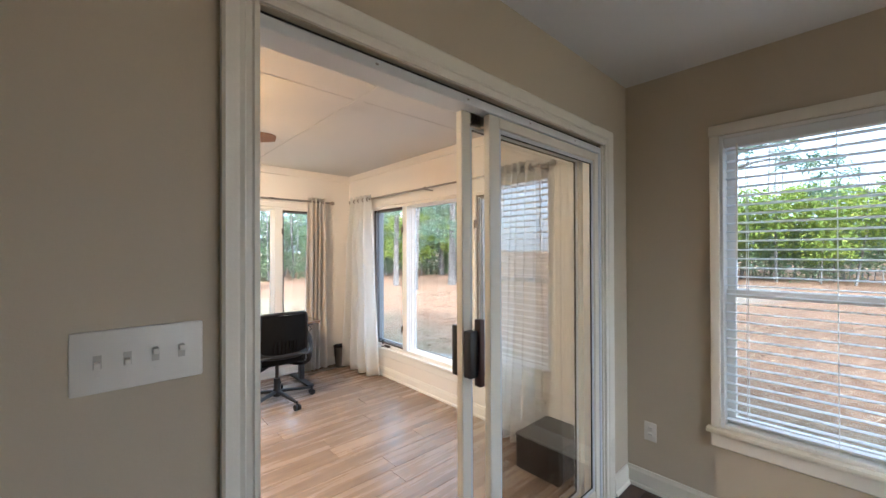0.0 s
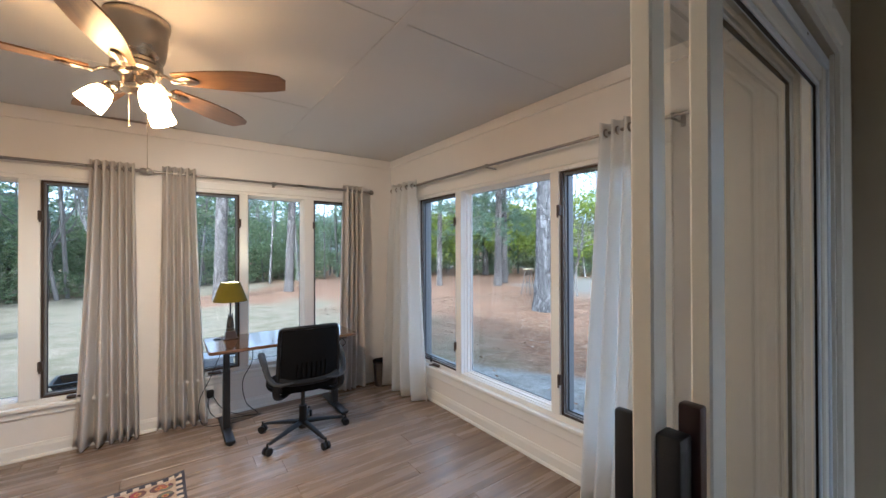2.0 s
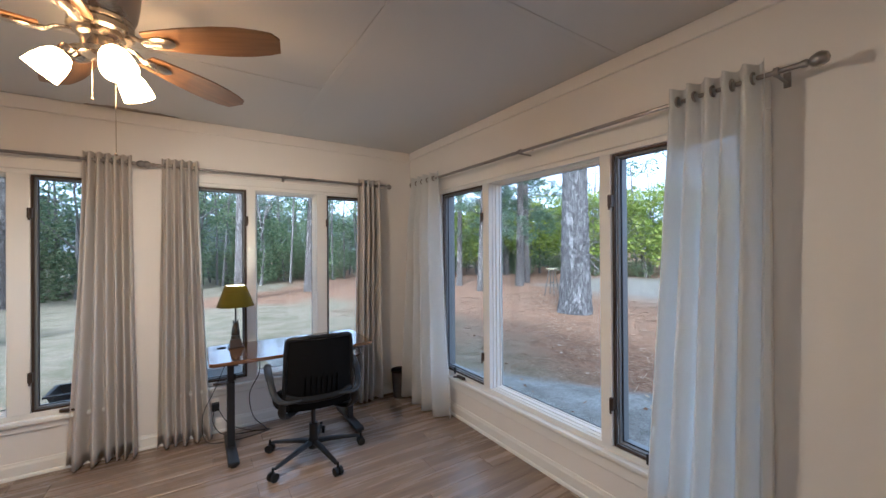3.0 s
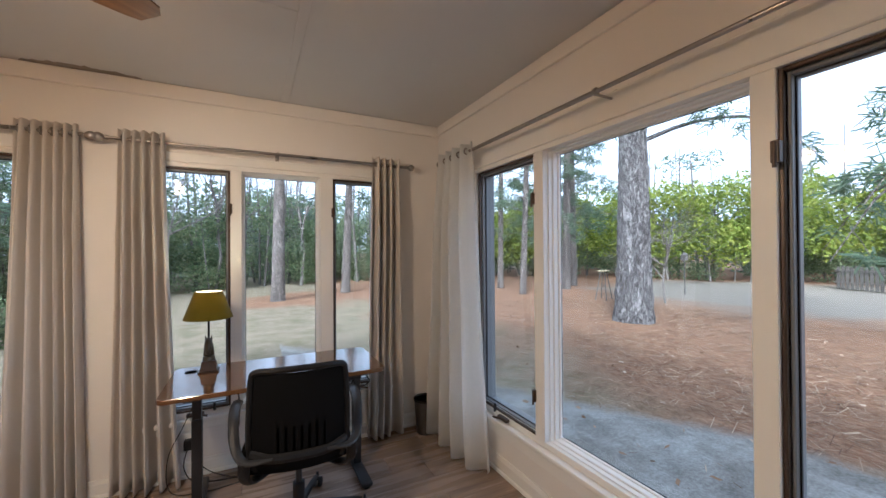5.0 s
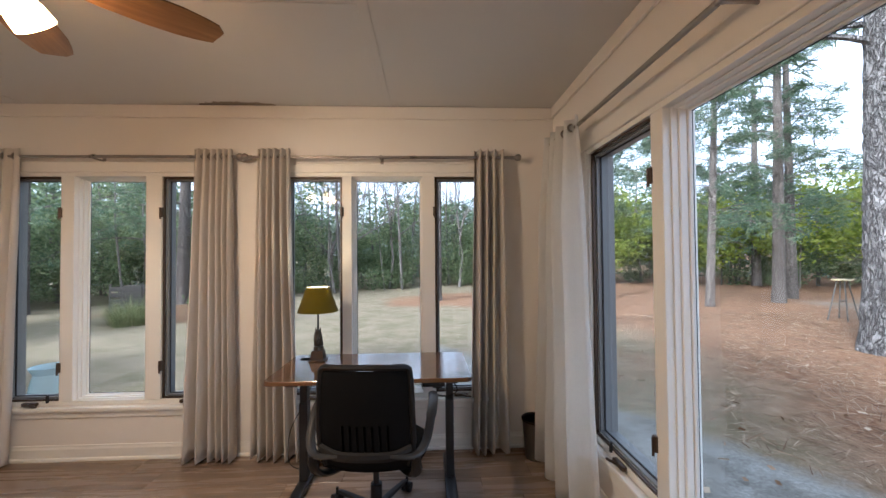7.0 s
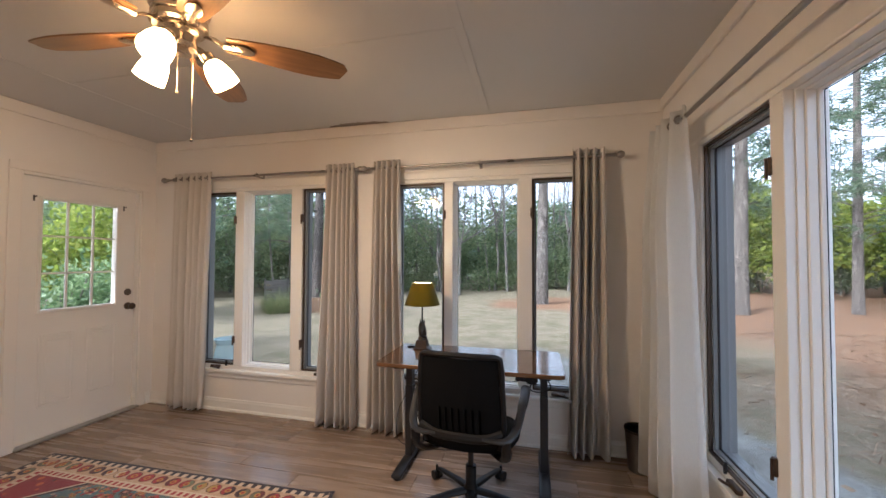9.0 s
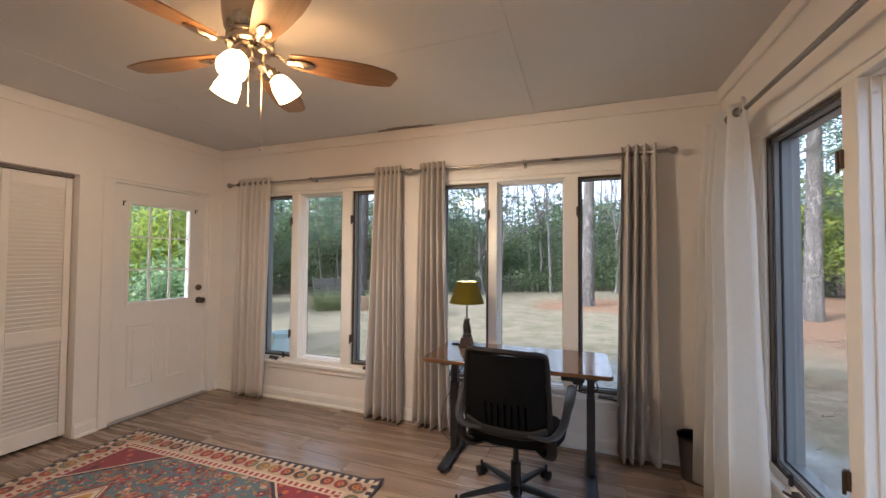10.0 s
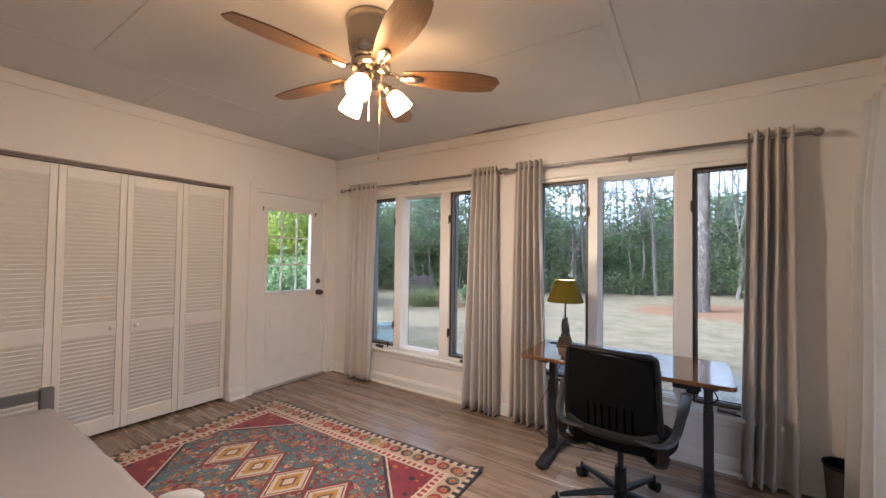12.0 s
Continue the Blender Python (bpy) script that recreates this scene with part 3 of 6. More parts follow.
for k in range(nz):
    s = new("slat", slat_mesh)
    s.parent = blind
    s.matrix_local = pose(0, 0, bz0 + 0.055 + (bz1 - bz0 - 0.15) * k / (nz - 1), 0, 4, 0)
for yy in (y0 + 0.12, (y0 + y1) / 2, y1 - 0.12):
    bm = B()
    for xx in (-0.026, 0.024):
        rod(bm, (xx, yy, bz0 + 0.02), (xx, yy, bz1 - 0.07), 0.0014, n=6)
    part("ladder_cord", bm, WHITE_SLAT, blind)
part("wand", rod(B(), (-0.04, y1 - 0.085, bz1 - 0.06), (-0.042, y1 - 0.08, 1.46), 0.005, n=8), PLASTIC, blind, "ivory tilt wand")

# switches and outlets
plate = thing("light_switch", pose(1.0075, DYN, 1.2915), "ivory four-gang toggle switch plate on the wall", "light switch")
part("plate", box(B(), (-0.1095, -0.007, -0.062), (0.1095, 0.0, 0.062), 0.004, 2), PLASTIC, plate)
for k, up in enumerate((-1, -1, 1, 1)):
    cx = -0.069 + 0.046 * k
    part("toggle", box(B(), (cx - 0.005, -0.024, -0.004 + 0.007 * up), (cx + 0.005, -0.005, 0.008 + 0.007 * up), 0.002, 2), PLASTIC, plate)
    part("toggle_slot", box(B(), (cx - 0.0065, -0.0078, -0.0135), (cx + 0.0065, -0.0068, 0.0135)), paint("slot_ivory", (0.55, 0.51, 0.45), 0.6) if k == 0 else bpy.data.materials["slot_ivory"], plate)
    for zz in (-0.03, 0.03):
        part("screw", rod(B(), (cx, -0.009, zz), (cx, -0.005, zz), 0.003, n=10), PLASTIC, plate)


def outlet(m, label):
    o = thing("wall_outlet", m, label, "outlet", "wall outlets")
    part("plate", box(B(), (-0.036, -0.006, -0.058), (0.036, 0, 0.058), 0.003, 2), PLASTIC, o)
    for zz in (-0.02, 0.02):
        r = part("receptacle", lathe(B(), [(0.016, 0), (0.017, 0.002), (0.015, 0.003)], 16, m=pose(0, -0.005, zz, 90)), PLASTIC, o)
        bm = B()
        for xx in (-0.006, 0.006):
            box(bm, (xx - 0.001, -0.0092, zz - 0.002), (xx + 0.001, -0.0075, zz + 0.007))
        part("slot", bm, DARK_GAP, r)
    return o


outlet(pose(XE + 0.004, 1.338, 0.37, 0, 0, -90), "ivory double outlet on the greige wall")
outlet(pose(1.66, YN, 0.22), "white double outlet under the window with plugs")

# ---- garden door in the west wall ----
da, db, _, dz = DOOR_W
gd = thing("door_1", Matrix(), "white garden door with nine-pane glass, closed", "door")
gd["kind"] = "structure"
DX = XW - 0.045
WHITE_DOOR = paint("white_door_paint", (0.82, 0.80, 0.77), 0.35, 0.03, 1.5, 80, 0.04)
GY0, GY1, GZ0, GZ1 = 4.335, 4.885, 0.985, 1.865
leaf = part("leaf", slab(B(), "x", DX, -0.042, da + 0.022, db - 0.022, 0.02, dz - 0.022, [(GY0, GY1, GZ0, GZ1)]), WHITE_DOOR, gd, "", False)
bm = B()
frame_ring(bm, "x", XW, -0.15, 0.0, da + 0.0005, db - 0.0005, -0.012, dz - 0.0005, 0.0205, 0.002)
box(bm, (XW - 0.14, da + 0.021, -0.008), (XW + 0.005, db - 0.021, 0.018), 0.004)
part("door_frame", bm, WHITE_DOOR, gd)
part("threshold", box(B(), (XW - 0.03, da + 0.0, 0.0006), (XW + 0.03, db, 0.02), 0.006), paint("aluminium_threshold", (0.42, 0.41, 0.40), 0.4, 0.1, 5, 100, 0.05, metal=0.6), gd, "grey metal threshold")
bm = B()
frame_ring(bm, "x", DX, -0.05, 0.012, GY0 - 0.016, GY1 + 0.016, GZ0 - 0.016, GZ1 + 0.016, 0.026, 0.006)
lite = part("glass_frame", bm, WHITE_DOOR, leaf)
for k in (1, 2):
    u = GY0 + (GY1 - GY0) * k / 3
    w = GZ0 + (GZ1 - GZ0) * k / 3
    part("glazing_bar", box(B(), (DX - 0.03, u - 0.007, GZ0 + 0.0105), (DX - 0.008, u + 0.007, GZ1 - 0.0105), 0.003), WHITE_DOOR, leaf)
    part("glazing_bar", box(B(), (DX - 0.0298, GY0 + 0.0105, w - 0.007), (DX - 0.0078, GY1 - 0.0105, w + 0.007), 0.003), WHITE_DOOR, leaf)
pane_sheet("pane", GLASS, leaf, (DX - 0.02, GY0, GZ0), (DX - 0.02, GY1, GZ1), (1, 0, 0))
for ya, yb in ((4.34, 4.57), (4.66, 4.89)):
    bm = B()
    frame_ring(bm, "x", DX, -0.001, 0.011, ya, yb, 0.25, 0.80, 0.02, 0.005)
    box(bm, (DX - 0.001, ya + 0.045, 0.295), (DX + 0.009, yb - 0.045, 0.755), 0.004)
    part("door_panel", bm, WHITE_DOOR, leaf)
KNOB = paint("aged_bronze", (0.16, 0.13, 0.105), 0.32, 0.15, 9, 120, 0.04, metal=0.9)
part("deadbolt", lathe(B(), [(0.031, 0), (0.031, 0.008), (0.022, 0.014), (0.02, 0.022), (0.0, 0.024)], 20, m=pose(DX, 4.985, 1.085, 0, 90)), KNOB, leaf, "bronze deadbolt")
part("door_knob", lathe(B(), [(0.033, 0), (0.032, 0.006), (0.014, 0.012), (0.012, 0.034), (0.024, 0.042), (0.030, 0.055), (0.024, 0.068), (0.0, 0.072)], 20, m=pose(DX, 4.99, 0.955, 0, 90)), KNOB, leaf, "bronze door knob")
for yy in (GY0 - 0.045, GY1 + 0.05):
    bm = B()
    box(bm, (DX, yy - 0.006, GZ1 - 0.03), (DX + 0.004, yy + 0.006, GZ1 + 0.015), 0.002)
    sweep(bm, curve([(DX + 0.004, yy, GZ1 + 0.005), (DX + 0.025, yy, GZ1), (DX + 0.03, yy, GZ1 + 0.012)], 4), 0.003, 6)
    part("rod_hook", bm, BLACK_METAL, leaf, "small black curtain hook")
bm = B()
for a, b in (((XW + 0.0005, da - 0.068, 0), (XW + 0.016, da + 0.006, dz)), ((XW + 0.0005, db - 0.006, 0), (XW + 0.016, db + 0.062, dz)), ((XW + 0.0005, da - 0.068, dz + 0.0005), (XW + 0.018, db + 0.062, dz + 0.065))):
    box(bm, a, b, 0.004)
structure("trim_door_casing", bm, WHITE_WALL, "cream painted casing round the garden door", "trim")

# ---- louvred closet doors ----
LOUVRE = paint("louvre_paint", (0.82, 0.79, 0.745), 0.42, 0.03, 2, 80, 0.05)
ca, cb, _, cz = CLOSET
pw = (cb - ca - 0.012) / 4
CX = XW - 0.075
bm = box(B(), (-0.004, 0.041, -0.0205), (0.004, pw - 0.045, 0.0205), 0.002)
slat_l = mesh_of("slat", bm, LOUVRE)
for pair in range(2):
    cd = thing("closet_door", Matrix(), "white louvred bifold closet door, closed", "closet door", "closet doors")
    for h in range(2):
        ya = ca + 0.004 + (2 * pair + h) * (pw + 0.001)
        yb = ya + pw - 0.002
        bm = B()
        box(bm, (CX - 0.028, ya, 0.025), (CX, ya + 0.042, cz - 0.03), 0.003)
        box(bm, (CX - 0.028, yb - 0.042, 0.025), (CX, yb, cz - 0.03), 0.003)
        for za, zb in ((0.025, 0.135), (0.755, 0.855), (cz - 0.115, cz - 0.03)):
            box(bm, (CX - 0.027, ya + 0.042, za), (CX - 0.001, yb - 0.042, zb), 0.003)
        pan = part("door_panel", bm, LOUVRE, cd)
        for za, zb, n in ((0.137, 0.753, 20), (0.857, cz - 0.117, 34)):
            for k in range(n):
                s = new("slat", slat_l)
                s.parent = pan
                s.matrix_local = pose(CX - 0.014, ya, za + (zb - za) * (k + 0.5) / n, 0, 27, 0)
        if pair != h:
            ky = yb - 0.075 if h else ya + 0.075
            part("knob", lathe(B(), [(0.009, 0), (0.008, 0.012), (0.016, 0.018), (0.018, 0.026), (0.012, 0.033), (0, 0.035)], 16, m=pose(CX, ky, 0.81, 0, 90)), LOUVRE, pan, "white round knob")
structure("trim_closet_track", box(B(), (CX - 0.03, ca, cz - 0.024), (CX + 0.005, cb, cz - 0.001)), paint("closet_track", (0.16, 0.13, 0.11), 0.5), "dark metal track above the closet doors", "trim")


# ---- ceiling fan ----
FAN_WOOD = wood("walnut_blade", (0.10, 0.05, 0.02), (0.31, 0.175, 0.075), 0.35, 0, 1.4, 0.05)
fan = thing("ceiling_fan", pose(1.258, 3.42, H), "brushed nickel ceiling fan with walnut blades and three lit shades", "ceiling fan")
part("canopy", lathe(B(), [(0.120, 0), (0.125, -0.014), (0.122, -0.04), (0.117, -0.048), (0.113, -0.115), (0.104, -0.17), (0.094, -0.19), (0.0, -0.19)], 40), BRASS, fan)
part("motor_ring", lathe(B(), [(0.08, -0.19), (0.094, -0.194), (0.096, -0.208), (0.09, -0.212), (0.096, -0.218), (0.098, -0.24), (0.088, -0.25), (0.0, -0.25)], 40), BRASS, fan)
part("switch_cup", lathe(B(), [(0.07, -0.25), (0.072, -0.263), (0.06, -0.273), (0.06, -0.308), (0.068, -0.314), (0.062, -0.33), (0.03, -0.343), (0, -0.346)], 32), BRASS, fan)
rib = [(0.16, 0.040), (0.19, 0.046), (0.31, 0.064), (0.43, 0.074), (0.515, 0.073), (0.588, 0.062), (0.632, 0.050)]
bm = B()
top = [(u, w) for u, w in rib] + [(0.653, -0.020)] + [(u, -w) for u, w in reversed(rib)]
loops = []
for zz in (0.0, -0.007):
    loops.append([bm.verts.new((u, w, zz)) for u, w in top])
bm.faces.new(loops[0])
bm.faces.new(list(reversed(loops[1])))
for i in range(len(top)):
    j = (i + 1) % len(top)
    bm.faces.new((loops[0][i], loops[1][i], loops[1][j], loops[0][j]))
blade_mesh = mesh_of("blade", bm, FAN_WOOD)
bm = B()
sweep(bm, curve([(0.08, 0, 0.012), (0.12, 0, 0.004), (0.15, 0, -0.013), (0.20, 0, -0.014)], 6), [0.012] * 6 + [0.014] * 6 + [0.02] * 7, 10, 0.5)
lathe(bm, [(0.0, 0.0), (0.03, -0.003), (0.034, -0.010), (0.022, -0.016), (0.0, -0.018)], 20, m=pose(0.215, 0, -0.006) @ Matrix.Diagonal((1.5, 0.8, 1, 1)))
iron_mesh = mesh_of("blade_iron", bm, BRASS)
for k in range(5):
    b = new("blade", blade_mesh)
    b.parent = fan
    b.matrix_local = pose(0, 0, -0.262, 0, 0, -30 + 72 * k) @ pose(0, 0, 0, -11, 0, 0)
    i = new("blade_iron", iron_mesh)
    i.parent = b
LIT = glow("lit_frosted_glass", (1.0, 0.50, 0.17), 20.0)
for k in range(3):
    a = 55 + 120 * k
    arm = part("lamp_arm", sweep(B(), curve([(0.05, 0, -0.305), (0.075, 0, -0.31), (0.092, 0, -0.325)], 5), 0.013, 10), BRASS, fan)
    arm.matrix_local = pose(0, 0, 0, 0, 0, a)
    m = pose(0.088, 0, -0.318, 0, 142, 0)
    part("socket", lathe(B(), [(0.02, -0.005), (0.026, 0.0), (0.027, 0.022), (0.022, 0.03), (0, 0.03)], 20, m=m), BRASS, arm)
    part("shade", lathe(B(), [(0.02, 0.028), (0.032, 0.034), (0.045, 0.06), (0.052, 0.095), (0.055, 0.13), (0.052, 0.13), (0.046, 0.09), (0.02, 0.035)], 28, m=m), LIT, arm, "frosted white glass shade, lit")
for px, py, pz in ((0.035, 0.03, -0.675), (-0.03, 0.02, -0.48)):
    ch = part("pull_chain", rod(B(), (px, py, -0.33), (px, py, pz), 0.0016, n=6), BRASS, fan)
    bm = B()
    bmesh.ops.create_uvsphere(bm, u_segments=10, v_segments=8, radius=0.006, matrix=Matrix.Translation((px, py, pz - 0.005)))
    part("chain_bead", bm, BRASS, ch)


# ---- curtains and their rods ----
def curtain_rod(name, axis, at, a, b, z, wall, label, mids=()):
    """A rod along one axis, with ball finials, rings at the ends and wall brackets."""
    def P(u, d, w):
        return (d, u, w) if axis == "x" else (u, d, w)
    r = thing("curtain_rod", Matrix(), label, "curtain rod", "curtain rods")
    part("rod", rod(B(), P(a, at, z), P((a + b) / 2, at, z), 0.0095, n=14), STEEL, r)
    part("rod", rod(B(), P((a + b) / 2 - 0.01, at, z), P(b, at, z), 0.0115, n=14), STEEL, r)
    for end, sgn in ((a, -1), (b, 1)):
        rot = {("y", 1): pose(0, 0, 0, 0, 90, 0), ("y", -1): pose(0, 0, 0, 0, -90, 0), ("x", 1): pose(0, 0, 0, -90, 0, 0), ("x", -1): pose(0, 0, 0, 90, 0, 0)}[(axis, sgn)]
        part("finial", lathe(B(), [(0.013, -0.01), (0.014, 0.004), (0.010, 0.010), (0.019, 0.018), (0.026, 0.034), (0.026, 0.044), (0.018, 0.060), (0, 0.066)], 20, m=Matrix.Translation(P(end, at, z)) @ rot), STEEL, r)
    for u in (a + 0.08, b - 0.08, *mids):
        bm = B()
        box(bm, P(u - 0.012, wall, z - 0.03), P(u + 0.012, wall + (0.004 if at > wall else -0.004), z + 0.03), 0.002)
        rod(bm, P(u, wall, z - 0.012), P(u, at, z - 0.012), 0.006, n=10)
        rod(bm, P(u - 0.007, at, z), P(u + 0.007, at, z), 0.017, n=16)
        part("bracket", bm, STEEL, r)
    return r


def curtain(axis, at, top, bot, z0, z1, folds, material, label, seed, depth=0.045, rings=True, rod_z=2.145):
    """A curtain hung from rings; top and bot: its span along the wall at the rod and at the hem."""
    rng = random.Random(seed)
    cu = thing("curtain", Matrix(), label, "curtain", "curtains")
    ph = [rng.uniform(-0.35, 0.35) for _ in range(folds + 2)]
    am = [rng.uniform(0.55, 1.2) for _ in range(folds + 2)]
    cuts = [0.0]
    for _ in range(folds):
        cuts.append(cuts[-1] + rng.uniform(0.65, 1.35))
    cuts = [c / cuts[-1] for c in cuts]
    nu, nv = folds * 12, 26
    bm = B()
    grid = []
    for j in range(nv + 1):
        v = j / nv
        row = []
        for i in range(nu + 1):
            u = i / nu
            k = min(int(u * folds), folds - 1)
            ff = u * folds - k
            spread = (v ** 1.3)
            a = top[0] + (bot[0] - top[0]) * spread
            b = top[1] + (bot[1] - top[1]) * spread
            even = cuts[k] + (cuts[k + 1] - cuts[k]) * ff
            uu = u + (even - u) * (0.25 + 0.75 * v) + 0.012 * math.sin(7 * u + 3 * v + seed) * v + 0.02 * (ph[k] * (1 - ff) + ph[k + 1] * ff) * v
            amp = depth * (am[k] * (1 - ff) + am[k + 1] * ff) * (0.55 + 0.45 * min(1, v * 4)) * (1 + 0.15 * v)
            w = math.sin(2 * math.pi * (u * folds) + 0.5 * v * (ph[k] * (1 - ff) + ph[k + 1] * ff) * 4)
            off = amp * (abs(w) ** 0.75) * (1 if w > 0 else -1) + 0.006 * math.sin(25 * u + 9 * v + seed) * v
            pu, pz = a + (b - a) * uu, z1 - (z1 - z0) * v + (0.006 * math.cos(2 * math.pi * u * folds) if j in (0, nv) else 0)
            row.append(bm.verts.new((at + off, pu, pz) if axis == "x" else (pu, at + off, pz)))
        grid.append(row)
    for a, b in zip(grid, grid[1:]):
        for i in range(nu):
            bm.faces.new((a[i], a[i + 1], b[i + 1], b[i]))
    panel = part("panel", bm, material, cu)
    so = panel.modifiers.new("thickness", "SOLIDIFY")
    so.thickness, so.offset = 0.0025, 0
    if rings:
        for i in range(folds):
            u = (i + 0.5) / folds
            c = top[0] + (top[1] - top[0]) * u
            m = Matrix.Translation((at, c, rod_z) if axis == "x" else (c, at, rod_z)) @ (pose(0, 0, 0, 90, 0, 0) if axis == "x" else pose(0, 0, 0, 0, 90, 0))
            part("grommet", lathe(B(), [(0.016, -0.004), (0.024, -0.004), (0.026, 0), (0.024, 0.004), (0.016, 0.004), (0.0145, 0), (0.016, -0.004)], 16, m=m @ pose(0, 0, 0, 0, 0, 0)), STEEL, cu)
    return cu


LINEN = cloth("greige_linen", (0.77, 0.72, 0.665), 0.32, 420)
SHEER = cloth("white_voile", (0.95, 0.945, 0.93), 0.7, 300, 0.18)
RY, RX, RZ = YN - 0.09, XE - 0.125, 2.145
curtain_rod("a", "y", RY, -0.80, 1.165, RZ, YN, "brushed nickel curtain rod with ball finials", (0.2,))
curtain_rod("b", "y", RY, 1.275, 3.165, RZ, YN, "brushed nickel curtain rod with ball finials", (2.2,))
curtain_rod("c", "x", RX, 1.98, 4.89, RZ + 0.005, XE, "brushed nickel curtain rod with ball finials", (3.40,))
curtain("y", RY, (-0.72, -0.29), (-0.73, -0.35), 0.02, 2.195, 6, LINEN, "greige linen curtain hanging in folds from rings", 1, 0.04)
curtain("y", RY, (0.885, 1.15), (0.79, 1.18), 0.02, 2.195, 6, LINEN, "greige linen curtain drawn aside, hem flared", 2, 0.062)
curtain("y", RY, (1.325, 1.555), (1.295, 1.64), 0.02, 2.20, 5, LINEN, "greige linen curtain drawn aside beside the desk", 3, 0.06)
curtain("y", RY, (2.88, 3.10), (2.83, 3.11), 0.02, 2.20, 4, LINEN, "greige linen curtain drawn into the corner", 4, 0.058)
curtain("x", RX - 0.02, (4.42, 4.84), (4.26, 5.02), 0.03, 2.20, 4, SHEER, "white voile curtain drawn into the corner", 5, 0.075)
curtain("x", RX - 0.02, (2.09, 2.43), (2.12, 2.56), 0.03, 2.205, 5, SHEER, "white voile curtain drawn aside, light shining through", 6, 0.05)

# ---- desk ----
DESK_WOOD = wood("rustic_brown_laminate", (0.04, 0.018, 0.010), (0.22, 0.11, 0.046), 0.11, 0, 0.55, 0.02, 0.0)
finish = DESK_WOOD.node_tree.nodes["Principled BSDF"].inputs
finish["Coat Weight"].default_value, finish["Coat Roughness"].default_value = 0.7, 0.1
desk = thing("desk", pose(2.195, 4.80, 0), "standing desk with rustic brown top and black legs", "desk")
W2, D2, ZT = 0.585, 0.292, 0.738
bm = B()
for zz, ins in ((ZT, 0.003), (ZT - 0.004, 0.0), (ZT - 0.022, 0.0), (ZT - 0.025, 0.003)):
    pts = []
    for cx, cy, a0 in ((W2 - 0.04, D2 - 0.04, 0), (-W2 + 0.04, D2 - 0.04, 90), (-W2 + 0.04, -D2 + 0.04, 180), (W2 - 0.04, -D2 + 0.04, 270)):
        for s in range(6):
            a = radians(a0 + 18 * s)
            pts.append(bm.verts.new((cx + (0.04 - ins) * math.cos(a), cy + (0.04 - ins) * math.sin(a), zz)))
    if zz == ZT:
        bm.faces.new(pts)
    else:
        for i in range(len(pts)):
            bm.faces.new((prev[i], prev[(i + 1) % len(pts)], pts[(i + 1) % len(pts)], pts[i]))
    prev = pts
bm.faces.new(list(reversed(prev)))
desk_top = part("desktop", bm, DESK_WOOD, desk)
part("joint", box(B(), (0.20, -D2 + 0.006, ZT + 0.0001), (0.2012, D2 - 0.006, ZT + 0.0005)), DARK_GAP, desk_top)
part("cable_grommet", lathe(B(), [(0.0, 0.0005), (0.028, 0.0005), (0.032, 0.003), (0.034, 0.0005)], 24, at=(-0.49, 0.17, ZT)), BLACK, desk_top)
for sx in (-0.44, 0.47):
    bm = B()
    box(bm, (sx - 0.025, -0.035, 0.04), (sx + 0.025, 0.035, 0.52), 0.004)
    box(bm, (sx - 0.022, -0.032, 0.52), (sx + 0.022, 0.032, 0.70), 0.004)
    leg = part("leg", bm, BLACK_METAL, desk)
    part("foot", box(B(), (sx - 0.035, -0.275, 0.012), (sx + 0.035, 0.275, 0.04), 0.010, 2), BLACK_METAL, leg)
    for yy in (-0.25, 0.25):
        part("glide", lathe(B(), [(0.02, 0), (0.02, 0.008), (0.012, 0.013), (0, 0.013)], 16, at=(sx, yy, 0)), BLACK, leg)
    part("top_bracket", box(B(), (sx - 0.035, -0.24, 0.69), (sx + 0.035, 0.24, ZT - 0.025), 0.003), BLACK_METAL, leg)
part("crossbar", box(B(), (-0.40, -0.05, 0.675), (0.43, 0.05, 0.70), 0.004), BLACK_METAL, desk)
bm = B()
box(bm, (0.30, -0.286, 0.688), (0.43, -0.235, ZT - 0.0255), 0.004)
for k in range(4):
    rod(bm, (0.325 + 0.025 * k, -0.289, 0.70), (0.325 + 0.025 * k, -0.285, 0.70), 0.006, n=12)
part("control_box", bm, BLACK, desk)
part("motor", box(B(), (0.36, -0.06, 0.60), (0.425, 0.05, 0.675), 0.012, 2), BLACK, desk)


def cable(pts, r, label, n=8):
    c = thing("cable", Matrix(), label, "cable", "cables")
    part("wire", sweep(B(), curve(pts, n), r, 6), BLACK, c)
    return c


cable([(2.60, 4.56, 0.69), (2.58, 4.60, 0.62), (2.64, 4.62, 0.60), (2.70, 4.60, 0.64), (2.66, 4.66, 0.70)], 0.004, "thin black cable looped under the desk")
cable([(1.95, 4.80, 0.70), (1.96, 4.9, 0.52), (1.90, 4.98, 0.34), (1.93, 5.0, 0.14), (2.02, 4.98, 0.03), (1.93, 5.04, 0.006), (1.80, 5.06, 0.008), (1.70, 5.04, 0.05), (1.65, 5.10, 0.12), (1.662, 5.188, 0.20)], 0.0035, "black power cable from desk to outlet", 10)
cable([(1.78, 5.06, 0.735), (1.77, 5.10, 0.66), (1.66, 5.05, 0.40), (1.58, 5.03, 0.22), (1.60, 4.98, 0.04), (1.75, 4.96, 0.006), (1.95, 4.97, 0.006), (2.05, 5.0, 0.012), (1.92, 5.03, 0.02), (1.76, 5.07, 0.10), (1.665, 5.188, 0.24)], 0.003, "black lamp cord from desk to outlet", 10)
plug = thing("power_adapter", pose(1.665, 5.175, 0.225), "black plug adapter in the wall outlet", "plug")
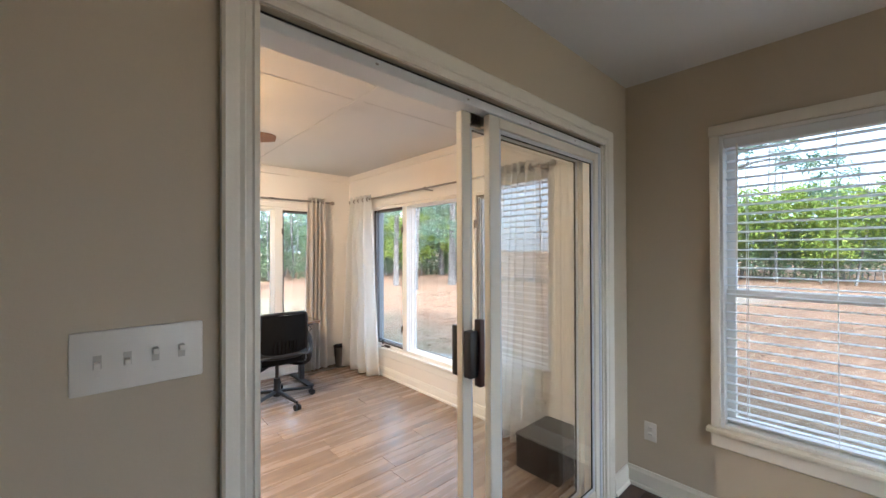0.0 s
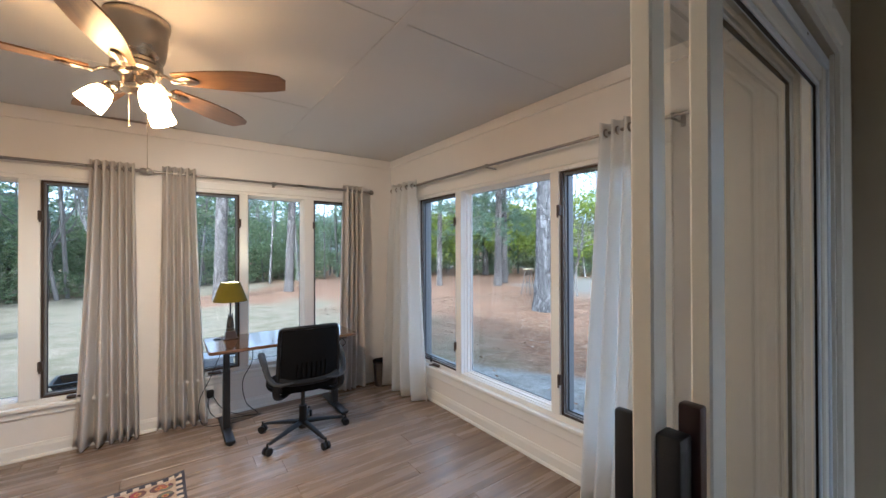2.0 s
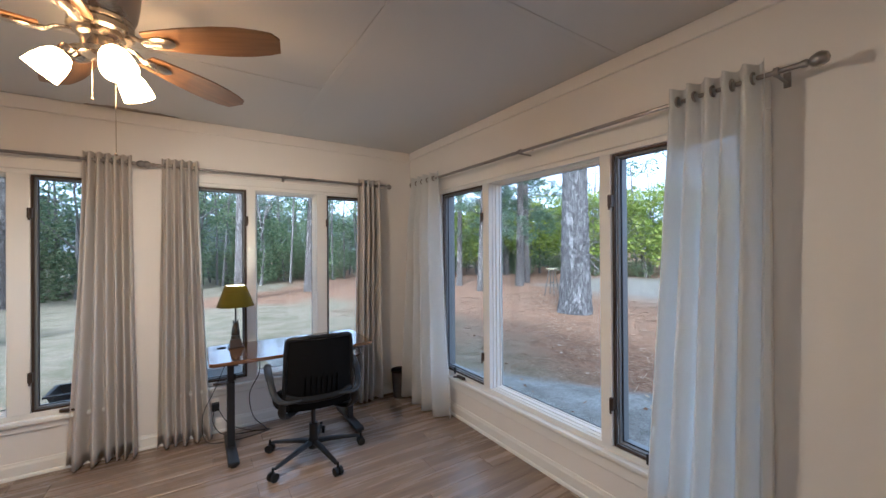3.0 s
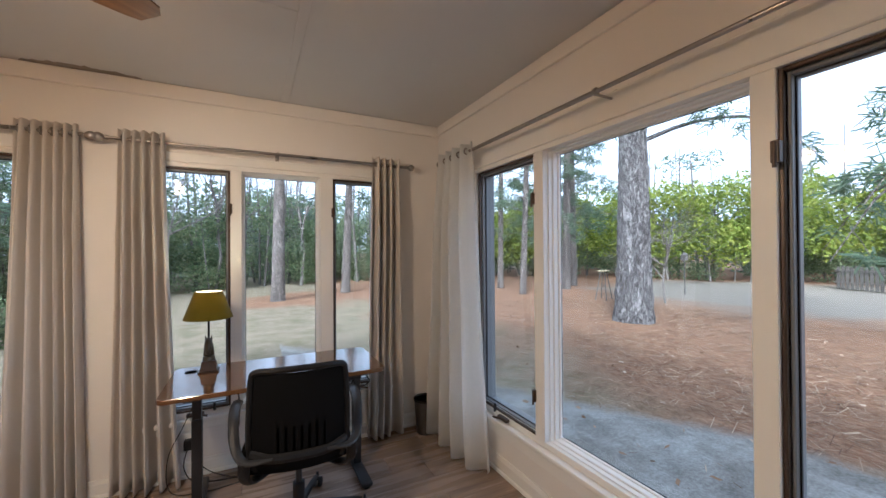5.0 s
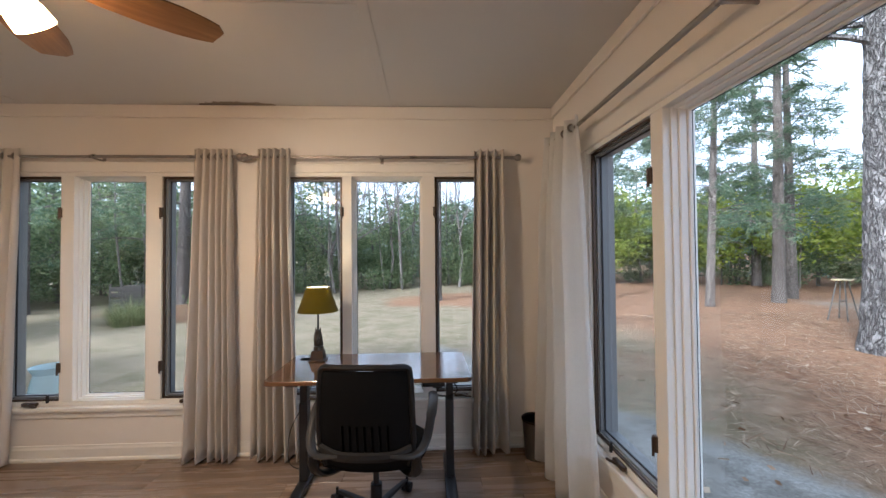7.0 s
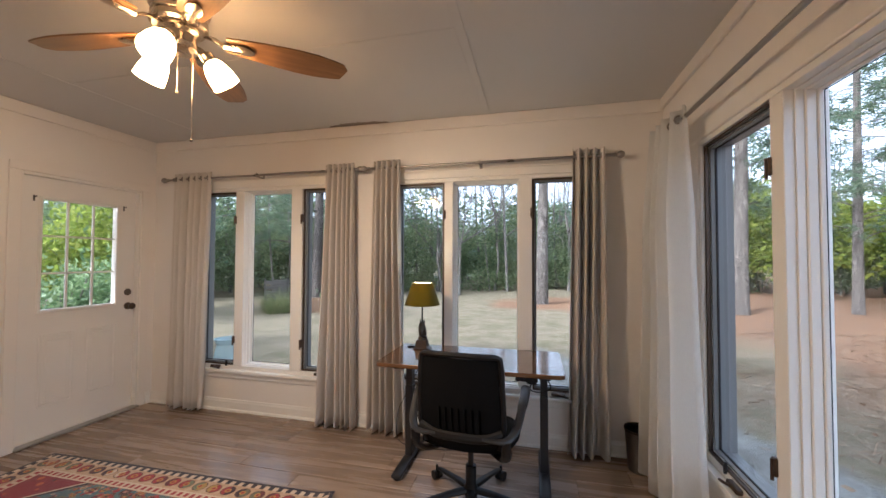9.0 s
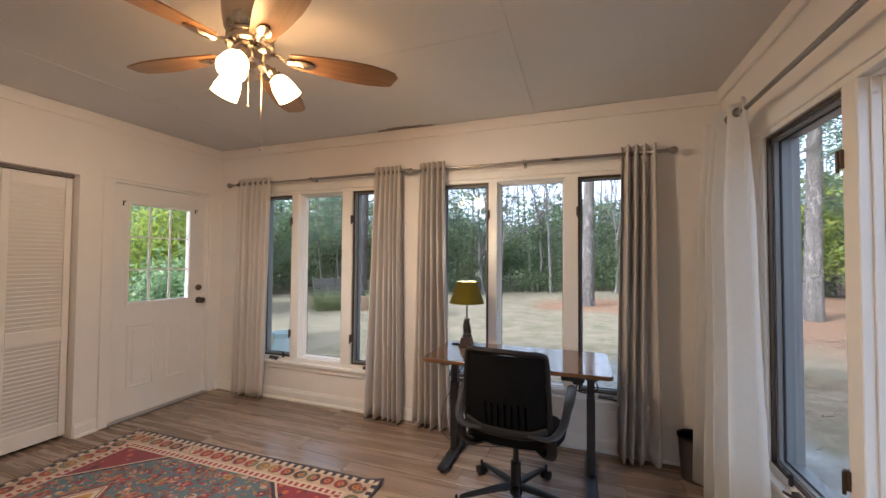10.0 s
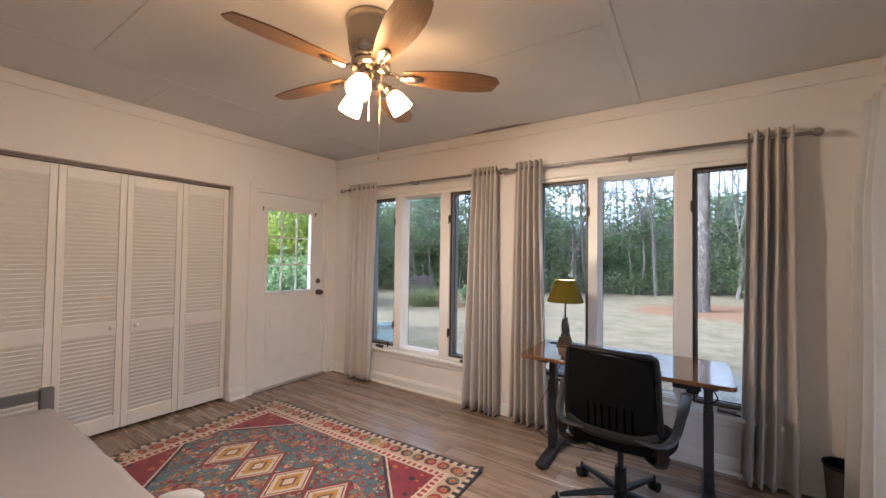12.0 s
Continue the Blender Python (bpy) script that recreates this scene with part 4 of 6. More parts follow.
part("body", box(B(), (-0.022, -0.04, -0.03), (0.03, 0.013, 0.03), 0.005, 2), BLACK, plug)

# ---- table lamp with a horse head base ----
lamp = thing("table_lamp", pose(1.80, 4.935, ZT), "small lit table lamp, dark horse head base, green shade", "lamp")
STATUE = paint("patinated_bronze", (0.10, 0.085, 0.065), 0.38, 0.5, 14, 60, 0.25, metal=0.7)
bm = B()
box(bm, (-0.055, -0.045, 0.0), (0.055, 0.045, 0.012), 0.004, 2)
v = bmesh.ops.create_cube(bm, size=1, matrix=pose(0, 0, 0.041) @ Matrix.Diagonal((0.09, 0.075, 0.056, 1)))["verts"]
for q in v:
    if q.co.z > 0.05:
        q.co.x *= 0.8
        q.co.y *= 0.8
part("plinth", bm, paint("dark_plinth", (0.05, 0.03, 0.022), 0.4, 0.2, 8), lamp)
bm = B()
sweep(bm, curve([(0, 0.012, 0.068), (0, 0.014, 0.10), (0, 0.010, 0.135), (0, 0.0, 0.165), (0, -0.012, 0.182)], 5), [0.034 - 0.0007 * i for i in range(21)], 14, 1.25)
sweep(bm, curve([(0, 0.006, 0.185), (0, -0.018, 0.176), (0, -0.036, 0.148), (0, -0.043, 0.122), (0, -0.044, 0.114)], 5), [0.020 + 0.004 * math.sin(i / 5) - 0.0005 * i for i in range(21)], 12, 1.2)
for sx in (-0.013, 0.013):
    rod(bm, (sx, 0.002, 0.188), (sx * 1.3, 0.0, 0.222), 0.008, 0.001, 8)
for k in range(9):
    a = k / 8
    rod(bm, (0.0, 0.045 - 0.012 * a, 0.085 + 0.1 * a), (0.006 * (-1) ** k, 0.052 - 0.012 * a, 0.078 + 0.1 * a), 0.010, 0.004, 6)
part("horse_head", bm, STATUE, lamp)
part("stem", rod(B(), (0, 0, 0.17), (0, 0, 0.385), 0.006, n=12), BLACK_METAL, lamp)
SHADE = cloth("green_lampshade", (0.20, 0.165, 0.008), 0.55, 300)
bm = B()
lathe(bm, [(0.132, 0.325), (0.074, 0.488), (0.0725, 0.488), (0.1305, 0.325), (0.132, 0.325)], 36)
shade_part = part("shade", bm, SHADE, lamp, "dark green fabric shade")
part("liner", lathe(B(), [(0.1285, 0.327), (0.0715, 0.4865), (0.0705, 0.4865), (0.1275, 0.327), (0.1285, 0.327)], 36), cloth("white_shade_liner", (0.85, 0.8, 0.68), 0.5, 300), shade_part, "white shade lining")
bulb = part("bulb", lathe(B(), [(0.008, 0.385), (0.014, 0.395), (0.024, 0.42), (0.022, 0.445), (0.0, 0.457)], 16), glow("bulb", (1.0, 0.8, 0.5), 70.0), lamp, "lit bulb")
bm = B()
for k in range(3):
    rod(bm, (0, 0, 0.474), (0.072 * math.cos(k * 2.1), 0.072 * math.sin(k * 2.1), 0.482), 0.0015, n=6)
part("spider", bm, STEEL, lamp)

# ---- office chair ----
MESH = paint("black_mesh_fabric", (0.005, 0.005, 0.0055), 0.8, 0.2, 20, 700, 0.35, spec=0.12)
SEAT = paint("black_seat_fabric", (0.006, 0.006, 0.0065), 0.9, 0.2, 12, 500, 0.3, spec=0.12)
ARM = paint("grey_black_armrest", (0.022, 0.023, 0.026), 0.4, 0.15, 8, 150, 0.05)
chair = thing("office_chair", pose(2.255, 4.39, 0, 0, 0, -4), "black mesh office chair on five castors at the desk", "chair")
hub = part("base_hub", lathe(B(), [(0.0, 0.06), (0.035, 0.062), (0.038, 0.12), (0.03, 0.14), (0.03, 0.24), (0.0, 0.245)], 20), BLACK, chair)
part("gas_column", lathe(B(), [(0.016, 0.24), (0.016, 0.40), (0.0, 0.40)], 16), BLACK_METAL, chair)
for k in range(5):
    a = radians(-74 + 72 * k)
    c, s = math.cos(a), math.sin(a)
    sp = part("spoke", sweep(B(), [(0.03 * c, 0.03 * s, 0.105), (0.12 * c, 0.12 * s, 0.10), (0.30 * c, 0.30 * s, 0.078), (0.33 * c, 0.33 * s, 0.072)], [0.024, 0.022, 0.016, 0.012], 8, 0.75), BLACK, chair)
    cs = B()
    side = Vector((-s, c, 0))
    ctr = Vector((0.335 * c, 0.335 * s, 0.028)) + 0.012 * Vector((c, s, 0))
    for q in (-1, 1):
        rod(cs, ctr + side * q * 0.008, ctr + side * q * 0.026, 0.028, n=18)
    rod(cs, ctr + Vector((0, 0, 0.01)), ctr + Vector((0, 0, 0.06)), 0.008, n=8)
    part("castor", cs, BLACK, sp)
bm = B()
box(bm, (-0.09, -0.10, 0.385), (0.09, 0.09, 0.42), 0.012, 2)
part("tilt_plate", bm, BLACK, chair)
bm = B()
nx, ny = 12, 12
for lay_z, bot in ((0.475, False), (0.415, True)):
    g = []
    for j in range(ny + 1):
        row = []
        for i in range(nx + 1):
            u, w = 2 * i / nx - 1, 2 * j / ny - 1
            su, sw = u * math.sqrt(1 - 0.35 * w * w), w * math.sqrt(1 - 0.35 * u * u)
            drop = 0.03 * max(0, w) ** 3 + 0.012 * (1 - u * u) * (1 - w * w) * (-1 if not bot else 1)
            edge = max(abs(u), abs(w))
            zz = lay_z - drop - (0.022 * edge ** 6 if not bot else -0.012 * edge ** 6)
            row.append(bm.verts.new((0.27 * su, 0.02 + 0.255 * sw, zz)))
        g.append(row)
    for a, b in zip(g, g[1:]):
        for i in range(nx):
            bm.faces.new((a[i], a[i + 1], b[i + 1], b[i]))
    ringv = g[0] + [r[-1] for r in g[1:]] + list(reversed(g[-1]))[1:] + [r[0] for r in reversed(g[1:-1])]
    if bot:
        for i in range(len(ringv)):
            j = (i + 1) % len(ringv)
            bm.faces.new((first[i], first[j], ringv[j], ringv[i]))
    first = ringv
part("seat", bm, SEAT, chair)
# backrest: a curved mesh sheet in a frame, with slots at its lower half


def back_point(u, v, off=0.0):
    """u from -1 to 1 across, v from 0 at the bottom to 1 at the top."""
    half = 0.205 + 0.03 * (1 - v) * (0.35 + v) - 0.02 * max(0, 0.12 - v) / 0.12
    return Vector((half * u, -0.235 - 0.055 * v + 0.045 * u * u - 0.03 * math.sin(math.pi * v) * 0.6 + off, 0.43 + 0.49 * v))


bm = B()
gu, gv = 36, 24
vv = {}
for layer, off in ((0, -0.006), (1, 0.006)):
    for j in range(gv + 1):
        for i in range(gu + 1):
            vv[layer, i, j] = bm.verts.new(back_point(0.94 * (2 * i / gu - 1), 0.04 + 0.93 * j / gv, off))


def holed(i, j):
    return 4 <= j <= 10 and 9 <= i <= 27 and i % 3 == 0


for j in range(gv):
    for i in range(gu):
        if holed(i, j):
            for (a, b), nb in ((((i, j), (i + 1, j)), (i, j - 1)), (((i, j + 1), (i + 1, j + 1)), (i, j + 1)), (((i, j), (i, j + 1)), (i - 1, j)), (((i + 1, j), (i + 1, j + 1)), (i + 1, j))):
                if not holed(*nb):
                    bm.faces.new((vv[0, *a], vv[0, *b], vv[1, *b], vv[1, *a]))
            continue
        for l in (0, 1):
            bm.faces.new((vv[l, i, j], vv[l, i + 1, j], vv[l, i + 1, j + 1], vv[l, i, j + 1]))
part("backrest", bm, MESH, chair, "black mesh with lumbar slots")
# added dark sheet over the slots, so that no light shows through them
bm = B()
sheet = [[[bm.verts.new(back_point(0.6 * (i / 5 - 1), 0.16 + 0.34 * j / 5, off)) for i in range(11)] for j in range(6)] for off in (0.014, 0.02)]
for g in sheet:
    for a, b in zip(g, g[1:]):
        for i in range(10):
            bm.faces.new((a[i], a[i + 1], b[i + 1], b[i]))
rims = [g[0] + [r[-1] for r in g[1:]] + list(reversed(g[-1]))[1:] + [r[0] for r in reversed(g[1:-1])] for g in sheet]
for i in range(len(rims[0])):
    j = (i + 1) % len(rims[0])
    bm.faces.new((rims[0][i], rims[0][j], rims[1][j], rims[1][i]))
part("slot_light_block", bm, SEAT, chair)
fr = [back_point(-0.97, 0.03), back_point(-1, 0.25), back_point(-1, 0.6), back_point(-1, 0.9), back_point(-0.93, 0.985), back_point(-0.5, 1.0), back_point(0.5, 1.0), back_point(0.93, 0.985), back_point(1, 0.9), back_point(1, 0.6), back_point(1, 0.25), back_point(0.97, 0.03)]
part("back_frame", sweep(B(), curve(fr, 5), 0.015, 8, 1.0), BLACK, chair)
for sx in (-1, 1):
    bm = B()
    path = curve([(sx * 0.12, -0.262, 0.52), (sx * 0.225, -0.255, 0.515), (sx * 0.275, -0.19, 0.55), (sx * 0.295, -0.08, 0.63), (sx * 0.30, 0.03, 0.665), (sx * 0.295, 0.10, 0.668)], 6)
    sweep(bm, path, [0.02] * 6 + [0.022] * 12 + [0.026] * 13, 10, 0.65)
    part("armrest", bm, ARM, chair, "grey-black armrest")
    bm = B()
    sweep(bm, curve([(sx * 0.235, -0.26, 0.52), (sx * 0.235, -0.24, 0.44), (sx * 0.20, -0.16, 0.385), (sx * 0.09, -0.05, 0.395)], 6), [0.026] * 19, 8, 0.6)
    part("back_support", bm, BLACK, chair)
part("lumbar_bar", sweep(B(), curve([back_point(-0.98, 0.22, -0.02), back_point(-0.5, 0.17, -0.022), back_point(0.5, 0.17, -0.022), back_point(0.98, 0.22, -0.02)], 6), 0.018, 8, 1.3), BLACK, chair)

# ---- waste bin ----
wbin = thing("waste_bin", pose(3.29, 5.04, 0), "round dark grey waste bin in the corner", "waste bin")
part("body", lathe(B(), [(0.068, 0.0), (0.076, 0.003), (0.094, 0.265), (0.091, 0.265), (0.073, 0.01), (0.0, 0.01)], 28), paint("brushed_dark_bin", (0.16, 0.15, 0.145), 0.35, 0.15, 10, 120, 0.05, metal=0.8), wbin)
part("rim", lathe(B(), [(0.090, 0.262), (0.098, 0.262), (0.099, 0.275), (0.090, 0.275), (0.090, 0.262)], 28), BLACK, wbin)

# ---- low black box in the corner by the sliding door ----
cube = thing("storage_box", pose(3.275, 1.90, 0), "low black storage box standing on the floor", "box")
part("body", box(B(), (-0.195, -0.17, 0.012), (0.195, 0.16, 0.225), 0.008, 2), BLACK, cube)
part("lid", box(B(), (-0.2, -0.175, 0.226), (0.2, 0.165, 0.25), 0.007, 2), BLACK, cube)
for sx in (-0.16, 0.16):
    for sy in (-0.14, 0.13):
        part("foot", lathe(B(), [(0.015, 0), (0.018, 0.012), (0, 0.012)], 12, at=(sx, sy, 0)), BLACK, cube)

# ---- daybed ----
GREYWOOD = paint("grey_painted_wood", (0.13, 0.13, 0.135), 0.45, 0.1, 5, 60, 0.06)
MATT = cloth("mauve_grey_cover", (0.31, 0.285, 0.285), 0.0, 260)
bed = thing("daybed", pose(0.34, 2.205, 0), "grey wooden daybed with a mauve-grey covered mattress", "bed")
L2, BW = 0.985, 0.5
for sx in (-1, 1):
    for sy in (-1, 1):
        part("post", box(B(), (sx * L2 - 0.03, sy * (BW - 0.02) - 0.03, 0), (sx * L2 + 0.03, sy * (BW - 0.02) + 0.03, 0.565), 0.005, 2), GREYWOOD, bed)
    for za, zb in ((0.50, 0.56), (0.30, 0.36)):
        part("end_rail", box(B(), (sx * L2 - 0.014, -BW + 0.0505, za), (sx * L2 + 0.014, BW - 0.0505, zb), 0.004), GREYWOOD, bed)
for sy in (-1, 1):
    part("side_rail", box(B(), (-L2 + 0.031, sy * (BW - 0.02) - 0.014, 0.16), (L2 - 0.031, sy * (BW - 0.02) + 0.014, 0.27), 0.004), GREYWOOD, bed)
for k in range(12):
    xx = -0.88 + 0.16 * k
    part("bed_slat", box(B(), (xx - 0.035, -BW + 0.035, 0.225), (xx + 0.035, BW - 0.035, 0.245), 0.003), GREYWOOD, bed)
bm = box(B(), (-L2 + 0.035, -BW + 0.01, 0.246), (L2 - 0.035, BW + 0.015, 0.47), 0.055, 4)
bmesh.ops.subdivide_edges(bm, edges=[e for e in bm.edges if e.calc_length() > 0.25], cuts=14, use_grid_fill=True)
for q in bm.verts:
    q.co.z += 0.006 * noise.noise(q.co * 3.0) * (1 if q.co.z > 0.4 else 0)
    if q.co.y > BW - 0.05:
        q.co += Vector((0, 0.006, 0.004)) * noise.noise(Vector((q.co.x * 22, 0.3, q.co.z * 3)))
part("mattress", bm, MATT, bed)

# ---- rug ----
def rug_material(hx, hy):
    """A woven tribal pattern: banded border, teal field with red corners, a chain of diamonds and scattered flowers."""
    k = Nodes("woven_rug_pile")
    sep = k.n("SeparateXYZ", Vector=k.coords())
    wob = k.noise(k.coords(), 60, 2)
    X = k.math("ADD", sep.outputs[0], k.math("MULTIPLY_ADD", wob, 0.008, -0.004))
    Y = k.math("ADD", sep.outputs[1], k.math("MULTIPLY_ADD", k.noise(k.coords(), 75, 2), 0.008, -0.004))
    ax, ay = k.math("ABSOLUTE", X), k.math("ABSOLUTE", Y)
    edge = k.math("MINIMUM", k.math("SUBTRACT", hx, ax), k.math("SUBTRACT", hy, ay))   # distance in from the nearest edge
    horizontal = k.math("LESS_THAN", k.math("SUBTRACT", hy, ay), k.math("SUBTRACT", hx, ax))
    along = k.math("ADD", k.math("MULTIPLY", X, horizontal), k.math("MULTIPLY", Y, k.math("SUBTRACT", 1.0, horizontal)))

    def inside(v, lo, hi):
        return k.math("MULTIPLY", k.math("GREATER_THAN", v, lo), k.math("LESS_THAN", v, hi))

    def cell(size, seed, rnd=1.0):
        mp = k.n("Mapping", Vector=k.coords(), Location=(seed, seed * 0.7, 0), Scale=(1 / size, 1 / size, 0.0))
        v = k.n("TexVoronoi", Vector=mp.outputs[0], Scale=1.0, Randomness=rnd)
        return v.outputs["Distance"], k.n("SeparateColor", Color=v.outputs["Color"]).outputs
    NAVY, TEAL, RED, RUST, OCHRE, CREAM, BROWN, SAGE = (0.012, 0.012, 0.03), (0.09, 0.21, 0.25), (0.32, 0.02, 0.035), (0.50, 0.12, 0.04), (0.50, 0.27, 0.05), (0.66, 0.54, 0.41), (0.10, 0.04, 0.03), (0.16, 0.2, 0.13)
    pal = [(0.0, RED), (0.18, RED), (0.30, CREAM), (0.42, RUST), (0.54, NAVY), (0.66, RED), (0.76, OCHRE), (0.88, SAGE), (1.0, BROWN)]

    def palette(v):
        return k.ramp(v, pal)
    # field with flowers at two sizes
    field = k.mix(k.noise(k.coords(), 9, 4), TEAL, (0.05, 0.09, 0.12))
    for size, seed, r, ring in ((0.085, 3.1, 0.40, 0.22), (0.05, 7.7, 0.36, 0.18), (0.03, 1.9, 0.34, 0.14), (0.06, 12.3, 0.30, 0.15)):
        d, c = cell(size, seed)
        d = k.math("ADD", d, k.math("MULTIPLY_ADD", k.noise(k.coords(), 130, 1), 0.3, -0.15))
        field = k.mix(k.math("LESS_THAN", d, r), field, palette(c[0]))
        field = k.mix(k.math("LESS_THAN", d, ring), field, palette(c[1]))
        field = k.mix(inside(d, ring, ring + 0.04), field, NAVY)
    # red corners of the field
    fx, fy = hx - 0.225, hy - 0.225
    corner = k.math("ADD", k.math("DIVIDE", ax, fx), k.math("MULTIPLY", k.math("DIVIDE", ay, fy), 0.62))
    red = k.mix(k.noise(k.coords(), 14, 3), RED, (0.12, 0.012, 0.03))
    d, c = cell(0.07, 5.3)
    red = k.mix(k.math("LESS_THAN", d, 0.28), red, k.mix(k.math("GREATER_THAN", c[0], 0.5), NAVY, RUST))
    field = k.mix(k.math("GREATER_THAN", corner, 1.14), field, red)
    field = k.mix(inside(corner, 1.11, 1.145), field, NAVY)
    field = k.mix(inside(corner, 1.145, 1.165), field, CREAM)
    # chain of stepped diamonds down the middle
    mx = k.math("SUBTRACT", k.math("PINGPONG", k.math("ADD", X, 10.0 * 0.31 + 0.0), 0.155), 0.0)
    dia = k.math("ADD", k.math("MULTIPLY", k.math("SUBTRACT", 0.155, mx), 1.0), k.math("MULTIPLY", ay, 0.74))
    live = k.math("LESS_THAN", ax, 0.62)
    for r, col in ((0.165, BROWN), (0.150, RED), (0.137, CREAM), (0.125, BROWN), (0.115, CREAM), (0.085, OCHRE), (0.05, BROWN), (0.035, CREAM)):
        field = k.mix(k.math("MULTIPLY", k.math("LESS_THAN", dia, r), live), field, col)
    d, c = cell(0.03, 9.1)
    speck = k.math("MULTIPLY", k.math("MULTIPLY", k.math("LESS_THAN", d, 0.25), inside(dia, 0.05, 0.11)), live)
    field = k.mix(speck, field, palette(c[0]))
    # border bands
    wave = k.math("PINGPONG", along, 0.05)
    hexa = k.math("SQRT", k.math("ADD", k.math("POWER", k.math("SUBTRACT", wave, 0.05), 2), k.math("POWER", k.math("SUBTRACT", edge, 0.105), 2)))
    pick = k.n("TexWhiteNoise")
    pick.noise_dimensions = "1D"
    k.put(pick.inputs[1], k.math("FLOOR", k.math("DIVIDE", k.math("ADD", along, 0.05), 0.1)))
    band = k.mix(k.noise(k.coords(), 40, 2), (0.40, 0.22, 0.10), CREAM)
    band = k.mix(k.math("LESS_THAN", hexa, 0.043), band, BROWN)
    band = k.mix(k.math("LESS_THAN", hexa, 0.038), band, palette(pick.outputs[0]))
    band = k.mix(k.math("LESS_THAN", hexa, 0.018), band, OCHRE)
    band = k.mix(k.math("LESS_THAN", hexa, 0.010), band, RED)
    col = k.mix(k.math("LESS_THAN", edge, 0.225), field, band)
    dash = k.math("GREATER_THAN", k.math("PINGPONG", along, 0.022), 0.010)
    guard = k.mix(dash, CREAM, RED)
    col = k.mix(inside(edge, 0.165, 0.225), col, k.mix(inside(edge, 0.178, 0.212), CREAM, guard))
    col = k.mix(inside(edge, 0.016, 0.05), col, k.mix(k.math("GREATER_THAN", k.math("PINGPONG", along, 0.03), 0.015), CREAM, NAVY))
    col = k.mix(k.math("LESS_THAN", edge, 0.016), col, NAVY)
    wear = k.noise(k.coords(), 3.5, 5)
    col = k.mix(k.math("MULTIPLY", wear, 0.15), col, (0.17, 0.13, 0.11))
    thread = k.noise(k.coords(scale=(1, 2.5, 1)), 420, 2)
    col = k.mix(k.math("MULTIPLY", thread, 0.12), col, (0.05, 0.035, 0.03))
    k.put(k.b.inputs["Base Color"], col)
    k.b.inputs["Roughness"].default_value = 0.95
    k.b.inputs["Sheen Weight"].default_value = 0.15
    k.bump(thread, 0.5, 0.004)
    return k.m


rug = thing("rug", pose(0.385, 3.51, 0, 0, 0, 1.4), "red, teal and cream tribal patterned rug on the planks", "rug")
RHX, RHY = 1.09, 0.765
bm = B()
gx, gy = 60, 40
lays = []
for lay in (0, 1):
    g = [[bm.verts.new((RHX * (2 * i / gx - 1), RHY * (2 * j / gy - 1), 0.0)) for i in range(gx + 1)] for j in range(gy + 1)]
    for row in g:
        for q in row:
            lift = 0.022 * max(0.0, 1 - (Vector((q.co.x - RHX, q.co.y - RHY, 0)).length / 0.13)) ** 1.5
            q.co.z = lift + (0.008 + 0.0012 * noise.noise(q.co * 4)) * lay + 0.0006
    for a, b in zip(g, g[1:]):
        for i in range(gx):
            bm.faces.new((a[i], a[i + 1], b[i + 1], b[i]))
    lays.append(g[0] + [r[-1] for r in g[1:]] + list(reversed(g[-1]))[1:] + [r[0] for r in reversed(g[1:-1])])
for i in range(len(lays[0])):
    j = (i + 1) % len(lays[0])
    bm.faces.new((lays[0][i], lays[0][j], lays[1][j], lays[1][i]))
part("carpet", bm, rug_material(RHX, RHY), rug)
slipper = thing("slipper", pose(0.22, 3.06, 0.009, 0, 0, 35), "small white slipper lying on the rug", "slipper")
bm = B()
sweep(bm, curve([(-0.11, 0, 0.018), (-0.05, 0, 0.026), (0.03, 0, 0.035), (0.09, 0, 0.030), (0.125, 0, 0.02)], 5), [0.012 + 0.03 * math.sin(math.pi * min(1, (i + 2) / 23)) for i in range(21)], 14, 0.7)
part("upper", bm, paint("white_felt", (0.7, 0.69, 0.67), 0.9, 0.06, 12, 200, 0.3), slipper)


# ---- outdoors ----
GZ = -0.32


